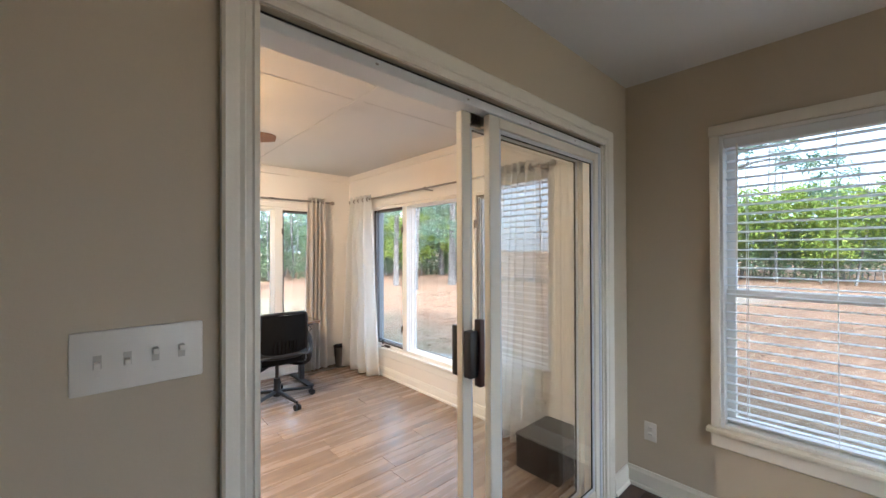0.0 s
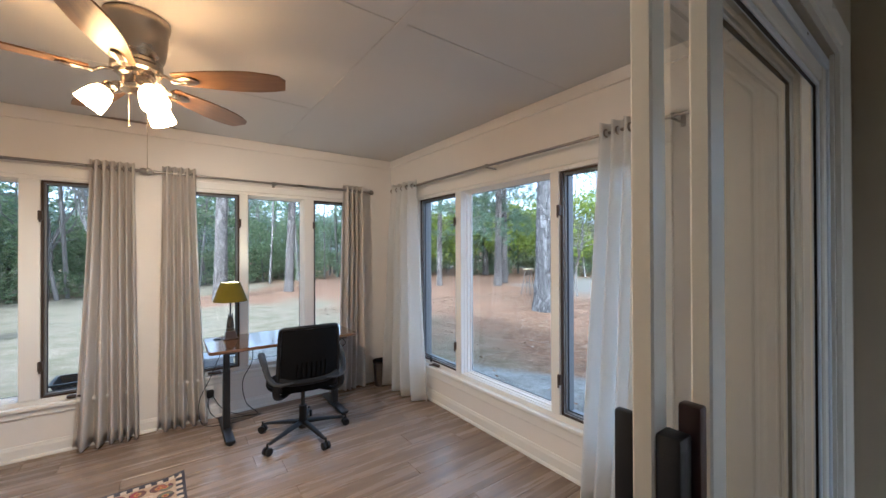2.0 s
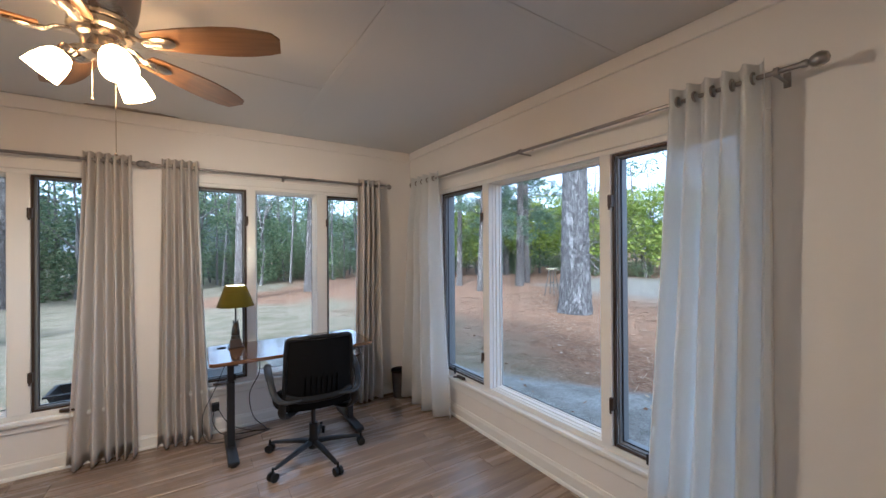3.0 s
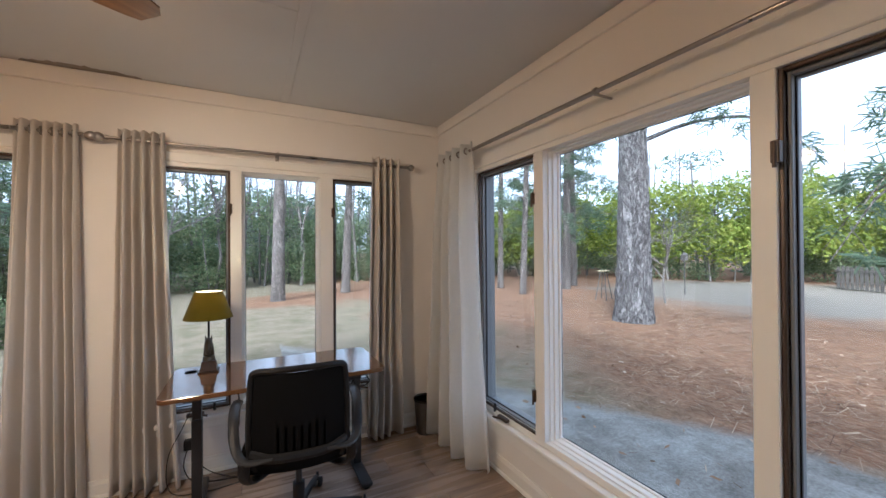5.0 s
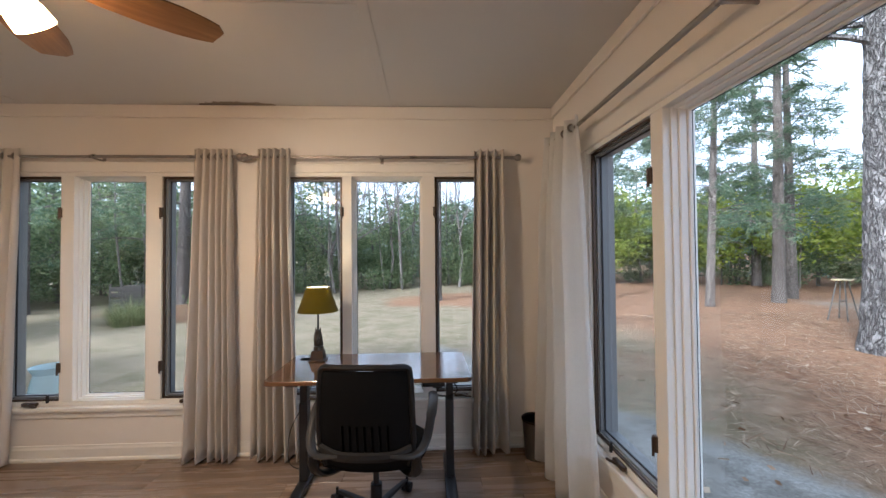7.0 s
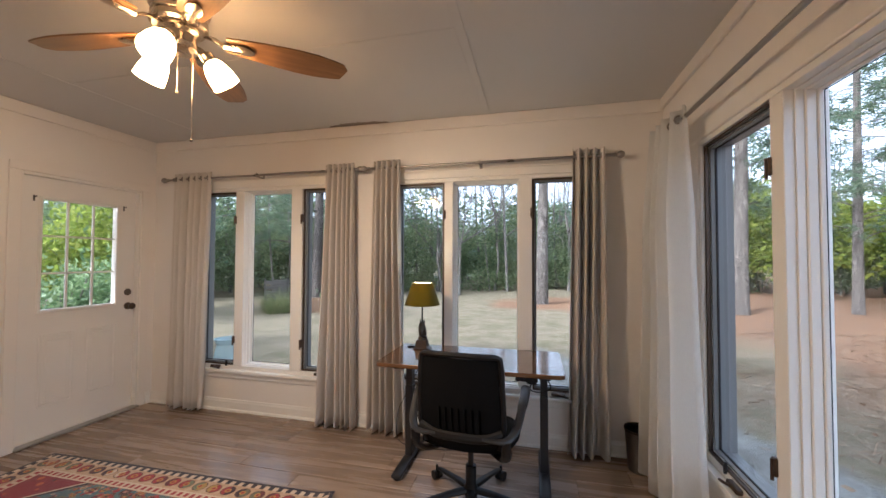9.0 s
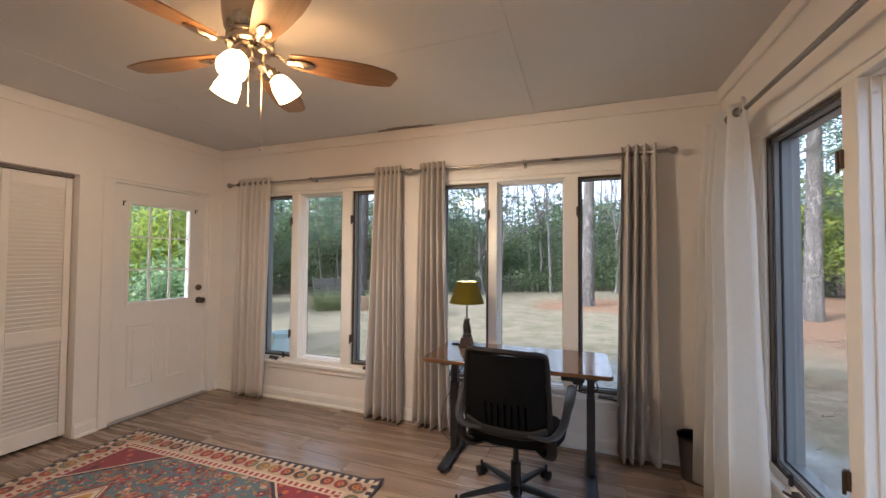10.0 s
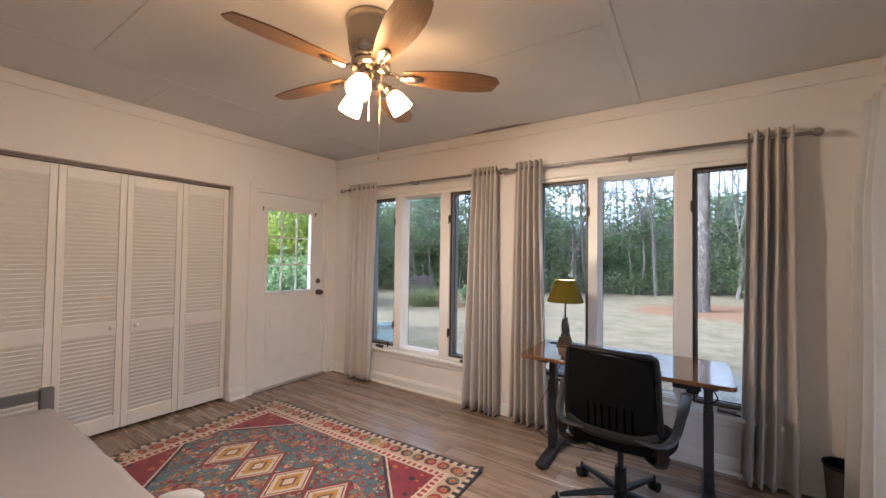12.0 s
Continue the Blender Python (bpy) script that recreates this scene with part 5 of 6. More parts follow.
def ground_material():
    k = Nodes("garden_ground")
    v = k.coords()
    sep = k.n("SeparateXYZ", Vector=v)
    big, mid, fine = k.noise(v, 0.35, 4), k.noise(v, 2.2, 5, 0.7), k.noise(v, 38, 4, 0.75)
    strands = k.noise(k.coords(scale=(1.0, 0.35, 1)), 26, 5, 0.8)
    X = k.math("ADD", sep.outputs[0], k.math("MULTIPLY_ADD", big, 5.0, -2.5))
    Y = k.math("ADD", sep.outputs[1], k.math("MULTIPLY_ADD", k.noise(v, 0.5, 4), 5.0, -2.5))
    nx = k.math("ADD", sep.outputs[0], k.math("MULTIPLY_ADD", mid, 0.9, -0.45))
    straw = k.ramp(strands, [(0.28, (0.08, 0.042, 0.024)), (0.44, (0.21, 0.112, 0.062)), (0.58, (0.31, 0.19, 0.115)), (0.74, (0.48, 0.36, 0.25))])
    straw = k.mix(k.n("MapRange", Value=mid, From_Min=0.45, From_Max=0.7, To_Max=0.55).outputs[0], straw, (0.14, 0.085, 0.055))
    lawn = k.ramp(fine, [(0.25, (0.13, 0.105, 0.07)), (0.5, (0.25, 0.205, 0.14)), (0.75, (0.38, 0.325, 0.24))])
    # darker patches painted into the lawn for the soft shadow bands across it
    lawn = k.mix(k.n("MapRange", Value=mid, From_Min=0.42, From_Max=0.75).outputs[0], lawn, (0.14, 0.125, 0.065))
    grey = k.ramp(k.math("ADD", k.math("MULTIPLY", mid, 0.6), k.math("MULTIPLY", fine, 0.4)), [(0.35, (0.13, 0.12, 0.105)), (0.5, (0.25, 0.24, 0.215)), (0.65, (0.40, 0.39, 0.36))])
    sand = k.mix(mid, (0.21, 0.175, 0.135), (0.29, 0.26, 0.21))

    def disc(cx, cy, r, soft):
        d = k.math("SQRT", k.math("ADD", k.math("POWER", k.math("SUBTRACT", X, cx), 2), k.math("POWER", k.math("SUBTRACT", Y, cy), 2)))
        return k.n("MapRange", Value=d, From_Min=r - soft, From_Max=r + soft, To_Min=1.0, To_Max=0.0).outputs[0]
    east = k.n("MapRange", Value=X, From_Min=5.2, From_Max=7.2).outputs[0]
    col = k.mix(east, lawn, straw)
    for cx, cy, r in ((3.4, 17.4, 2.3), (6.5, 19.2, 3.0), (-5.5, 15.5, 2.2)):
        col = k.mix(disc(cx, cy, r, 0.6), col, straw)
    col = k.mix(disc(21.0, 9.5, 6.5, 1.2), col, sand)
    # worn grey earth along the house
    rim = k.math("MINIMUM", k.math("MULTIPLY_ADD", k.math("SUBTRACT", 5.5, sep.outputs[1]), 0.62, 5.45), k.math("MINIMUM", 6.4, k.math("MULTIPLY_ADD", sep.outputs[1], 0.5, 5.1)))
    lim = k.math("SUBTRACT", rim, nx)
    near = k.n("MapRange", Value=lim, From_Min=-0.12, From_Max=0.18).outputs[0]
    col = k.mix(k.math("MULTIPLY", near, k.math("GREATER_THAN", sep.outputs[0], 2.5)), col, grey)
    k.put(k.b.inputs["Base Color"], col)
    k.b.inputs["Roughness"].default_value = 0.95
    k.b.inputs["Specular IOR Level"].default_value = 0.15
    k.bump(k.math("ADD", strands, fine), 0.7, 0.03)
    return k.m


bm = B()
steps = sorted({*[round(s * q, 2) for s in (-1, 1) for q in (45, 70, 120, 220, 400, 700)], *[round(-40 + 0.8 * i, 2) for i in range(101)]})
grid = [[bm.verts.new((x, y, GZ + (0.09 * noise.noise(Vector((x, y, 0)) * 0.22) + 0.03 * noise.noise(Vector((x, y, 3)) * 0.9)) * min(1.0, max(0.0, (math.hypot(x - 1.2, y - 2) - 5.0) / 4.0))
         + 0.06 * math.exp(-((x - 10.55) ** 2 + (y - 8.3) ** 2) / 3.0))) for x in steps] for y in steps]
for a, b in zip(grid, grid[1:]):
    for i in range(len(steps) - 1):
        bm.faces.new((a[i], a[i + 1], b[i + 1], b[i]))
structure("ground", bm, ground_material(), "ground of pine straw, dormant lawn and worn grey earth", "ground", True)

nr = np.random.default_rng(5)


def scatter(name, centres, u, w, material, parent=None, label=""):
    """Four-cornered blades: centres, half-lengths along u and half-widths along w, one row each."""
    n = len(centres)
    co = np.stack([centres - u - w, centres + u - w, centres + u + w, centres - u + w], 1).reshape(-1, 3).astype(np.float32)
    me = bpy.data.meshes.new(name)
    me.vertices.add(4 * n)
    me.vertices.foreach_set("co", co.ravel())
    me.loops.add(4 * n)
    me.loops.foreach_set("vertex_index", np.arange(4 * n, dtype=np.int32))
    me.polygons.add(n)
    me.polygons.foreach_set("loop_start", np.arange(0, 4 * n, 4, dtype=np.int32))
    me.update(calc_edges=True)
    me.materials.append(material)
    ob = new(name, me)
    ob.parent = parent
    if label:
        tagged(ob, label)
    return ob


def unit(n):
    d = nr.normal(size=(n, 3))
    return d / np.linalg.norm(d, axis=1, keepdims=True)


def leafy(name, stops, through_light=0.35, rough=0.6):
    """Foliage whose every leaf has a tone of its own."""
    k = Nodes(name)
    g = k.t.nodes.new("ShaderNodeNewGeometry")
    c = k.ramp(g.outputs["Random Per Island"], stops)
    big = k.noise(k.coords(), 0.5, 3)
    c = k.mix(k.math("MULTIPLY", big, 0.5), c, shade(stops[0][1], 0.8))
    k.put(k.b.inputs["Base Color"], c)
    k.b.inputs["Roughness"].default_value = rough
    k.b.inputs["Specular IOR Level"].default_value = 0.25
    tl = k.n("BsdfTranslucent", Color=c)
    mx = k.n("MixShader", Fac=through_light)
    k.t.links.new(k.b.outputs[0], mx.inputs[1])
    k.t.links.new(tl.outputs[0], mx.inputs[2])
    k.t.links.new(mx.outputs[0], k.out.inputs[0])
    return k.m


NEEDLE = leafy("pine_needles", [(0, (0.09, 0.14, 0.09)), (0.6, (0.17, 0.235, 0.155)), (1, (0.31, 0.37, 0.22))], 0.6)
EVERGREEN = leafy("evergreen_leaves", [(0, (0.11, 0.16, 0.08)), (0.6, (0.24, 0.30, 0.15)), (1, (0.42, 0.46, 0.27))], 0.65)
SPRING = leafy("yellow_green_leaves", [(0, (0.14, 0.19, 0.03)), (0.6, (0.28, 0.34, 0.06)), (1, (0.44, 0.45, 0.10))], 0.5)
SHRUB = leafy("shrub_leaves", [(0, (0.09, 0.15, 0.06)), (0.5, (0.19, 0.28, 0.12)), (1, (0.38, 0.47, 0.24))], 0.4, 0.4)
STRAW = leafy("fallen_needles", [(0, (0.11, 0.06, 0.034)), (0.5, (0.28, 0.175, 0.105)), (1, (0.58, 0.46, 0.32))], 0.1, 0.7)
DRYLEAF = leafy("dry_leaves", [(0, (0.16, 0.085, 0.045)), (0.6, (0.36, 0.24, 0.15)), (1, (0.6, 0.5, 0.38))], 0.2, 0.7)
BLADE = leafy("grass_blades", [(0, (0.12, 0.16, 0.06)), (0.6, (0.25, 0.28, 0.12)), (1, (0.45, 0.42, 0.24))], 0.4)


def bark_material(name, dark, light, scale):
    k = Nodes(name)
    v = k.coords(scale=(1, 1, 0.32))
    wv = k.t.nodes.new("ShaderNodeVectorMath")
    wv.operation = "ADD"
    k.put(wv.inputs[0], v)
    k.put(wv.inputs[1], k.n("TexNoise", Vector=v, Scale=4.0, Detail=3.0).outputs[1])
    vo = k.n("TexVoronoi", Vector=wv.outputs[0], Scale=scale)
    vo.feature = "DISTANCE_TO_EDGE"
    crack = k.n("MapRange", Value=vo.outputs["Distance"], From_Min=0.0, From_Max=0.16).outputs[0]
    tone = k.noise(v, 22, 5, 0.7)
    c = k.ramp(tone, [(0.3, shade(dark, 1.3)), (0.55, light), (0.75, shade(light, 1.35))])
    c = k.mix(crack, dark, c)
    c = k.mix(k.math("GREATER_THAN", k.noise(v, 5, 3), 0.62), c, shade(light, 1.25))
    k.put(k.b.inputs["Base Color"], c)
    k.b.inputs["Roughness"].default_value = 0.95
    k.bump(k.math("ADD", crack, k.math("MULTIPLY", tone, 0.5)), 0.9, 0.05)
    return k.m


BARK = bark_material("pine_bark", (0.04, 0.034, 0.032), (0.18, 0.17, 0.165), 10.0)
BARK_SMALL = bark_material("young_pine_bark", (0.08, 0.065, 0.055), (0.20, 0.175, 0.155), 14.0)
TWIG = paint("bare_twig_bark", (0.15, 0.135, 0.12), 0.9, 0.2, 4, 40, 0.2)


def trunk_mesh(bm, r0, r1, h, lean, n, m, seed, rough):
    """A tapered trunk with a flared foot and plates of bark."""
    rings = []
    for j in range(m + 1):
        v = j / m
        z = h * v
        r = r0 + (r1 - r0) * v + 0.28 * r0 * math.exp(-z / (1.1 * r0 + 0.12))
        cx = lean[0] * v + 0.05 * r0 * math.sin(5 * v + seed)
        cy = lean[1] * v + 0.05 * r0 * math.cos(4 * v + seed)
        ring = []
        for i in range(n):
            a = 2 * math.pi * i / n
            p = Vector((math.cos(a) * 2.2, math.sin(a) * 2.2, z * 0.7 / max(r0, 0.2)))
            k = 1 + rough * (abs(noise.noise(p * 2.2 + Vector((seed, 0, 0)))) * 1.4 - 0.4) + 0.04 * math.sin(3 * a + seed)
            ring.append(bm.verts.new((cx + r * k * math.cos(a), cy + r * k * math.sin(a), z - 0.25)))
        rings.append(ring)
    for a, b in zip(rings, rings[1:]):
        for i in range(n):
            bm.faces.new((a[i], a[(i + 1) % n], b[(i + 1) % n], b[i]))
    bm.faces.new(rings[-1])
    return bm


def pine(x, y, r, h, seed, label, low, lean=(0.0, 0.0), limbs=16, tufts=10, bark=None, n=18, m=40, rough=0.06, droop=0.25, reach=2.4, needles=26):
    """A pine: bare trunk, then limbs from the height low upwards, each with tufts of needles."""
    rng = random.Random(seed)
    t = thing("pine_tree", pose(x, y, GZ), label, "tree", "pine trees")
    part("trunk", trunk_mesh(B(), r, r * 0.45, h, lean, n, m, seed, rough), bark or BARK_SMALL, t)
    wood_bm = B()
    centres = []
    for k in range(limbs):
        v = (low + (h - low) * (k + rng.random() * 0.8) / limbs) / h
        a = rng.uniform(0, 2 * math.pi)
        ln = reach * rng.uniform(0.6, 1.15) * (1.15 - 0.6 * max(0, (v * h - low) / (h - low)))
        p0 = Vector((lean[0] * v, lean[1] * v, v * h - 0.25))
        d = Vector((math.cos(a), math.sin(a), 0))
        pts = [p0, p0 + d * ln * 0.35 + Vector((0, 0, 0.10 * ln)), p0 + d * ln * 0.7 + Vector((rng.uniform(-.15, .15), rng.uniform(-.15, .15), 0.05 * ln)), p0 + d * ln + Vector((rng.uniform(-.3, .3), rng.uniform(-.3, .3), -droop * ln * 0.5))]
        pts = curve(pts, 3)
        sweep(wood_bm, pts, [max(0.008, r * 0.16 * (1 - i / len(pts))) for i in range(len(pts))], 5)
        for q in range(tufts):
            w = rng.uniform(0.35, 1.0)
            i = min(int(w * (len(pts) - 1)), len(pts) - 2)
            side = Vector((-d.y, d.x, 0)) * rng.uniform(-0.5, 0.5) * ln * 0.5
            c = pts[i] + side + Vector((0, 0, rng.uniform(-0.25, 0.15) * ln * 0.4))
            sweep(wood_bm, [pts[i], (pts[i] + c) / 2 + Vector((0, 0, 0.03)), c], [0.008, 0.006, 0.004], 4)
            centres.append(c)
    part("limbs", wood_bm, bark or BARK_SMALL, t)
    if centres:
        c = np.repeat(np.array([list(q) for q in centres]), needles, 0)
        d = unit(len(c))
        d[:, 2] = d[:, 2] * 0.6 - droop * 0.3
        ln = nr.uniform(0.07, 0.15, (len(c), 1))
        w = np.cross(d, unit(len(c)))
        w /= np.linalg.norm(w, axis=1, keepdims=True) + 1e-6
        scatter("crown", c + d * ln + nr.normal(size=c.shape) * 0.07, d * ln, w * 0.011, NEEDLE, t, "hanging green pine needles")
    return t


pine(10.45, 8.4, 0.415, 11.0, 1, "large old pine with thick grey plated bark", 4.6, (0.15, 0.1), 16, 12, BARK, 96, 170, 0.11, 0.5, 3.2, 40)
pine(2.85, 17.3, 0.24, 11.0, 2, "tall pine with pale grey trunk on a bed of straw", 5.0, (0.25, 0.2), 12, 10)
pine(5.75, 19.3, 0.20, 11.0, 3, "tall slender pine at the edge of the wood", 4.2, (0.5, 0.1), 14, 10)
pine(9.13, 16.5, 0.24, 11.0, 4, "tall pine with pale trunk on pine straw", 3.6, (0.3, 0.2), 14, 12)
pine(12.6, 17.0, 0.15, 10.0, 5, "slender young pine with low branches", 2.4, (0.2, 0.1), 24, 11, needles=24)
pine(12.0, 14.6, 0.14, 10.0, 6, "slender young pine with low branches", 2.6, (0.35, -0.1), 24, 11, needles=24)
pine(14.9, 15.1, 0.20, 11.0, 7, "tall pine with pale trunk on pine straw", 2.9, (0.3, 0.1), 24, 12, needles=24)
pine(16.6, 16.3, 0.18, 11.0, 8, "tall pine with pale trunk on pine straw", 3.2, (0.1, 0.1), 24, 11, needles=24)
pine(20.0, 21.6, 0.22, 11.0, 9, "tall pine at the edge of the wood", 3.4, (0.2, 0.1), 18, 10)
pine(11.6, 2.6, 0.26, 10.0, 10, "pine with drooping dark branches", 2.6, (0.0, 0.2), 22, 16, None, 18, 40, 0.06, 0.5, 3.4, 30)
pine(-7.0, 17.5, 0.24, 11.0, 11, "pine with low spreading branches behind the lawn", 2.2, (0.2, 0.0), 24, 14, None, 18, 40, 0.06, 0.35, 3.6, 30)
pine(-3.8, 19.5, 0.20, 11.0, 12, "pine with low spreading branches behind the lawn", 2.8, (0.2, 0.0), 20, 12, None, 18, 40, 0.06, 0.35, 3.0, 28)
pine(-10.5, 15.0, 0.22, 11.0, 13, "pine with low spreading branches behind the lawn", 2.0, (0.1, 0.1), 24, 14, None, 18, 40, 0.06, 0.35, 3.6, 28)


def bare_tree(x, y, h, seed, label, spread=0.9, depth=4):
    rng = random.Random(seed)
    t = thing("bare_tree", pose(x, y, GZ - 0.05), label, "tree", "bare trees")
    bm_t, bm_b = B(), B()

    def grow(p, d, ln, r, level, bm):
        q1 = p + d * ln * 0.5 + Vector((rng.uniform(-1, 1), rng.uniform(-1, 1), 0.2)) * ln * 0.06
        q2 = p + d * ln
        sweep(bm, [p, q1, q2], [r, r * 0.8, r * 0.6], 6 if level < 2 else 4)
        if level >= depth:
            return
        for _ in range(3 if level else 5):
            nd = (d + Vector((rng.gauss(0, spread), rng.gauss(0, spread), rng.gauss(0.15, 0.35)))).normalized()
            grow(p + d * ln * rng.uniform(0.5, 1.0), nd, ln * rng.uniform(0.55, 0.85), r * 0.55, level + 1, bm_b)
    grow(Vector((0, 0, 0)), Vector((0.02, 0.02, 1)), h * 0.36, 0.02 + h * 0.007, 0, bm_t)
    part("trunk", bm_t, TWIG, t)
    part("branches", bm_b, TWIG, t)
    return t


bare_tree(14.2, 10.0, 3.9, 21, "small bare tree with many fine branches", 0.9, 5)
bare_tree(0.5, 23.0, 9.0, 22, "tall leafless tree at the edge of the wood", 0.45, 5)
bare_tree(4.4, 24.0, 9.5, 23, "tall leafless tree at the edge of the wood", 0.45, 5)
bare_tree(-2.5, 22.0, 9.0, 24, "tall leafless tree at the edge of the wood", 0.45, 5)
bare_tree(-1.0, 20.5, 7.5, 25, "leafless tree at the edge of the wood", 0.5, 5)


def thicket(name, label, material, count, leaves, place, size, squash=0.8, spread=1.0):
    """Uncountable foliage: clumps of leaves at the places that place(k) gives as (x, y, z, radius)."""
    cs, us, ws = [], [], []
    for k in range(count):
        x, y, z, r = place(k)
        n = int(leaves * r)
        d = unit(n) * (nr.uniform(0.25, 1.0, (n, 1)) ** 0.6) * r * spread
        d[:, 2] *= squash
        c = np.array([x, y, z]) + d
        o = unit(n)
        o[:, 2] = o[:, 2] * 0.7
        w = np.cross(o, unit(n))
        w /= np.linalg.norm(w, axis=1, keepdims=True) + 1e-6
        s = nr.uniform(0.6, 1.3, (n, 1)) * size
        cs.append(c)
        us.append(o * s)
        ws.append(w * s * 0.45)
    c = np.concatenate(cs)
    keep = c[:, 2] > GZ
    return tagged(scatter(name, c[keep], np.concatenate(us)[keep], np.concatenate(ws)[keep], material), label, "woods", "", "stuff")


def wood_line(lo, hi, zlo, zhi, rlo, rhi, deep, near=0.0):
    """Places along the edge of the wood, by bearing from the house."""
    def place(k):
        b = radians(nr.uniform(lo, hi))
        edge = 19.5 + 7.5 * max(0.0, math.sin(b)) + 1.2 * math.sin(3.1 * b + 0.4) + near
        d = edge + deep * nr.uniform(0, 1) ** 1.3
        return 2.3 + d * math.sin(b), 2.3 + d * math.cos(b), GZ + nr.uniform(zlo, zhi), nr.uniform(rlo, rhi)
    return place


thicket("undergrowth", "dense evergreen undergrowth along the wood", EVERGREEN, 620, 560, wood_line(-62, 100, 0.3, 3.4, 0.5, 1.2, 6.0, 0.8), 0.052)
thicket("woodland_crowns", "green crowns of the wood with gaps of sky", EVERGREEN, 130, 280, wood_line(-62, 70, 2.6, 5.6, 0.6, 1.4, 8.0, 2.0), 0.085, 0.6, 1.3)
thicket("distant_pine_crowns", "sparse high pine foliage against the sky", NEEDLE, 90, 130, wood_line(-62, 62, 5.0, 10.5, 0.6, 1.4, 9.0, 2.0), 0.10, 0.45, 1.4)
# aerial haze painted into the leaf colour of the far wood
HAZE = leafy("haze_tinted_foliage", [(0, (0.17, 0.22, 0.17)), (0.6, (0.26, 0.32, 0.245)), (1, (0.38, 0.43, 0.34))], 0.65)
thicket("distant_woodland", "foliage deep in the wood, paled by haze in its colour", HAZE, 420, 60, wood_line(-70, 105, 0.5, 5.2, 1.2, 2.2, 5.0, 11.0), 0.22, 0.8, 1.1)
thicket("young_leaves", "sunlit yellow-green leaves of young trees", SPRING, 320, 190, wood_line(24, 100, 1.6, 5.2, 0.5, 1.3, 5.0, -0.6), 0.095, 0.8, 1.1)
bm = B()
rng = random.Random(77)
for k in range(260):
    b = radians(rng.uniform(-62, 100))
    d = 19.8 + 7.5 * max(0.0, math.sin(b)) + 1.2 * math.sin(3.1 * b + 0.4) + rng.uniform(0, 8)
    p = Vector((2.3 + d * math.sin(b), 2.3 + d * math.cos(b), GZ - 0.1))
    h = rng.uniform(3.5, 9.5)
    r = rng.uniform(0.025, 0.10)
    top = p + Vector((rng.uniform(-0.5, 0.5), rng.uniform(-0.5, 0.5), h))
    sweep(bm, [p, (p + top) / 2 + Vector((rng.uniform(-.2, .2), rng.uniform(-.2, .2), 0)), top], [r, r * 0.8, r * 0.3], 6)
    for _ in range(5):
        w = rng.uniform(0.4, 0.95)
        q = p + (top - p) * w
        e = q + Vector((rng.uniform(-1, 1), rng.uniform(-1, 1), rng.uniform(0.1, 0.9))) * rng.uniform(0.4, 1.3)
        sweep(bm, [q, (q + e) / 2 + Vector((0, 0, 0.05)), e], [r * 0.3, r * 0.2, 0.006], 4)
tagged(part("woodland_stems", bm, TWIG, None, "", True), "thin grey stems standing in the wood", "woods", "", "stuff")

# litter of needles and leaves under the pines
n = 26000
c = np.stack([nr.uniform(4.6, 14.0, n), nr.uniform(-1.5, 13.0, n), np.full(n, GZ + 0.012) + nr.uniform(0, 0.03, n)], 1)
c = c[c[:, 0] > np.minimum(np.minimum(5.6 + (5.5 - c[:, 1]) * 0.62, 6.5), 5.2 + 0.5 * c[:, 1]) + nr.normal(size=n) * 0.15]
a = nr.uniform(0, 2 * np.pi, len(c))
d = np.stack([np.cos(a), np.sin(a), nr.normal(size=len(c)) * 0.15], 1)
w = np.stack([-np.sin(a), np.cos(a), nr.normal(size=len(c)) * 0.3], 1)
tagged(scatter("pine_straw", c, d * nr.uniform(0.05, 0.11, (len(c), 1)), w * 0.0035, STRAW), "loose brown pine needles on the ground", "pine straw", "", "stuff")
n = 900
c = np.stack([nr.uniform(4.0, 13.0, n), nr.uniform(1.0, 12.0, n), np.full(n, GZ + 0.03)], 1)
tagged(scatter("fallen_leaves", c, unit(n) * np.array([1, 1, 0.35]) * nr.uniform(0.02, 0.045, (n, 1)), unit(n) * np.array([1, 1, 0.35]) * nr.uniform(0.012, 0.03, (n, 1)), DRYLEAF), "curled pale dry leaves on the ground", "leaves", "", "stuff")


def shrub(x, y, h, r, seed, label, material=SHRUB, leaves=5200, size=0.035):
    """A shrub of stems and many small leaves."""
    rng = random.Random(seed)
    t = thing("shrub", pose(x, y, GZ), label, "shrub", "shrubs")
    bm = B()
    tips = []
    for k in range(26):
        a, s = rng.uniform(0, 6.28), rng.uniform(0.15, 1.0) * r
        tip = Vector((s * math.cos(a), s * math.sin(a), h * rng.uniform(0.35, 1.0) * math.sqrt(max(0.1, 1 - 0.6 * (s / r) ** 2))))
        sweep(bm, curve([(0.1 * math.cos(a), 0.1 * math.sin(a), -0.1), tip * 0.5 + Vector((0, 0, 0.15)), tip], 4), [0.02 - 0.0019 * i for i in range(9)], 5)
        tips.append(tip)
    part("stems", bm, TWIG, t)
    base = np.array([list(tips[i % len(tips)]) for i in range(leaves)])
    c = base * nr.uniform(0.55, 1.05, (leaves, 1)) + nr.normal(size=(leaves, 3)) * 0.16 * r
    c[:, 2] = np.abs(c[:, 2])
    o = unit(leaves)
    w = np.cross(o, unit(leaves))
    w /= np.linalg.norm(w, axis=1, keepdims=True) + 1e-6
    scatter("foliage", c, o * size, w * size * 0.5, material, t)
    return t


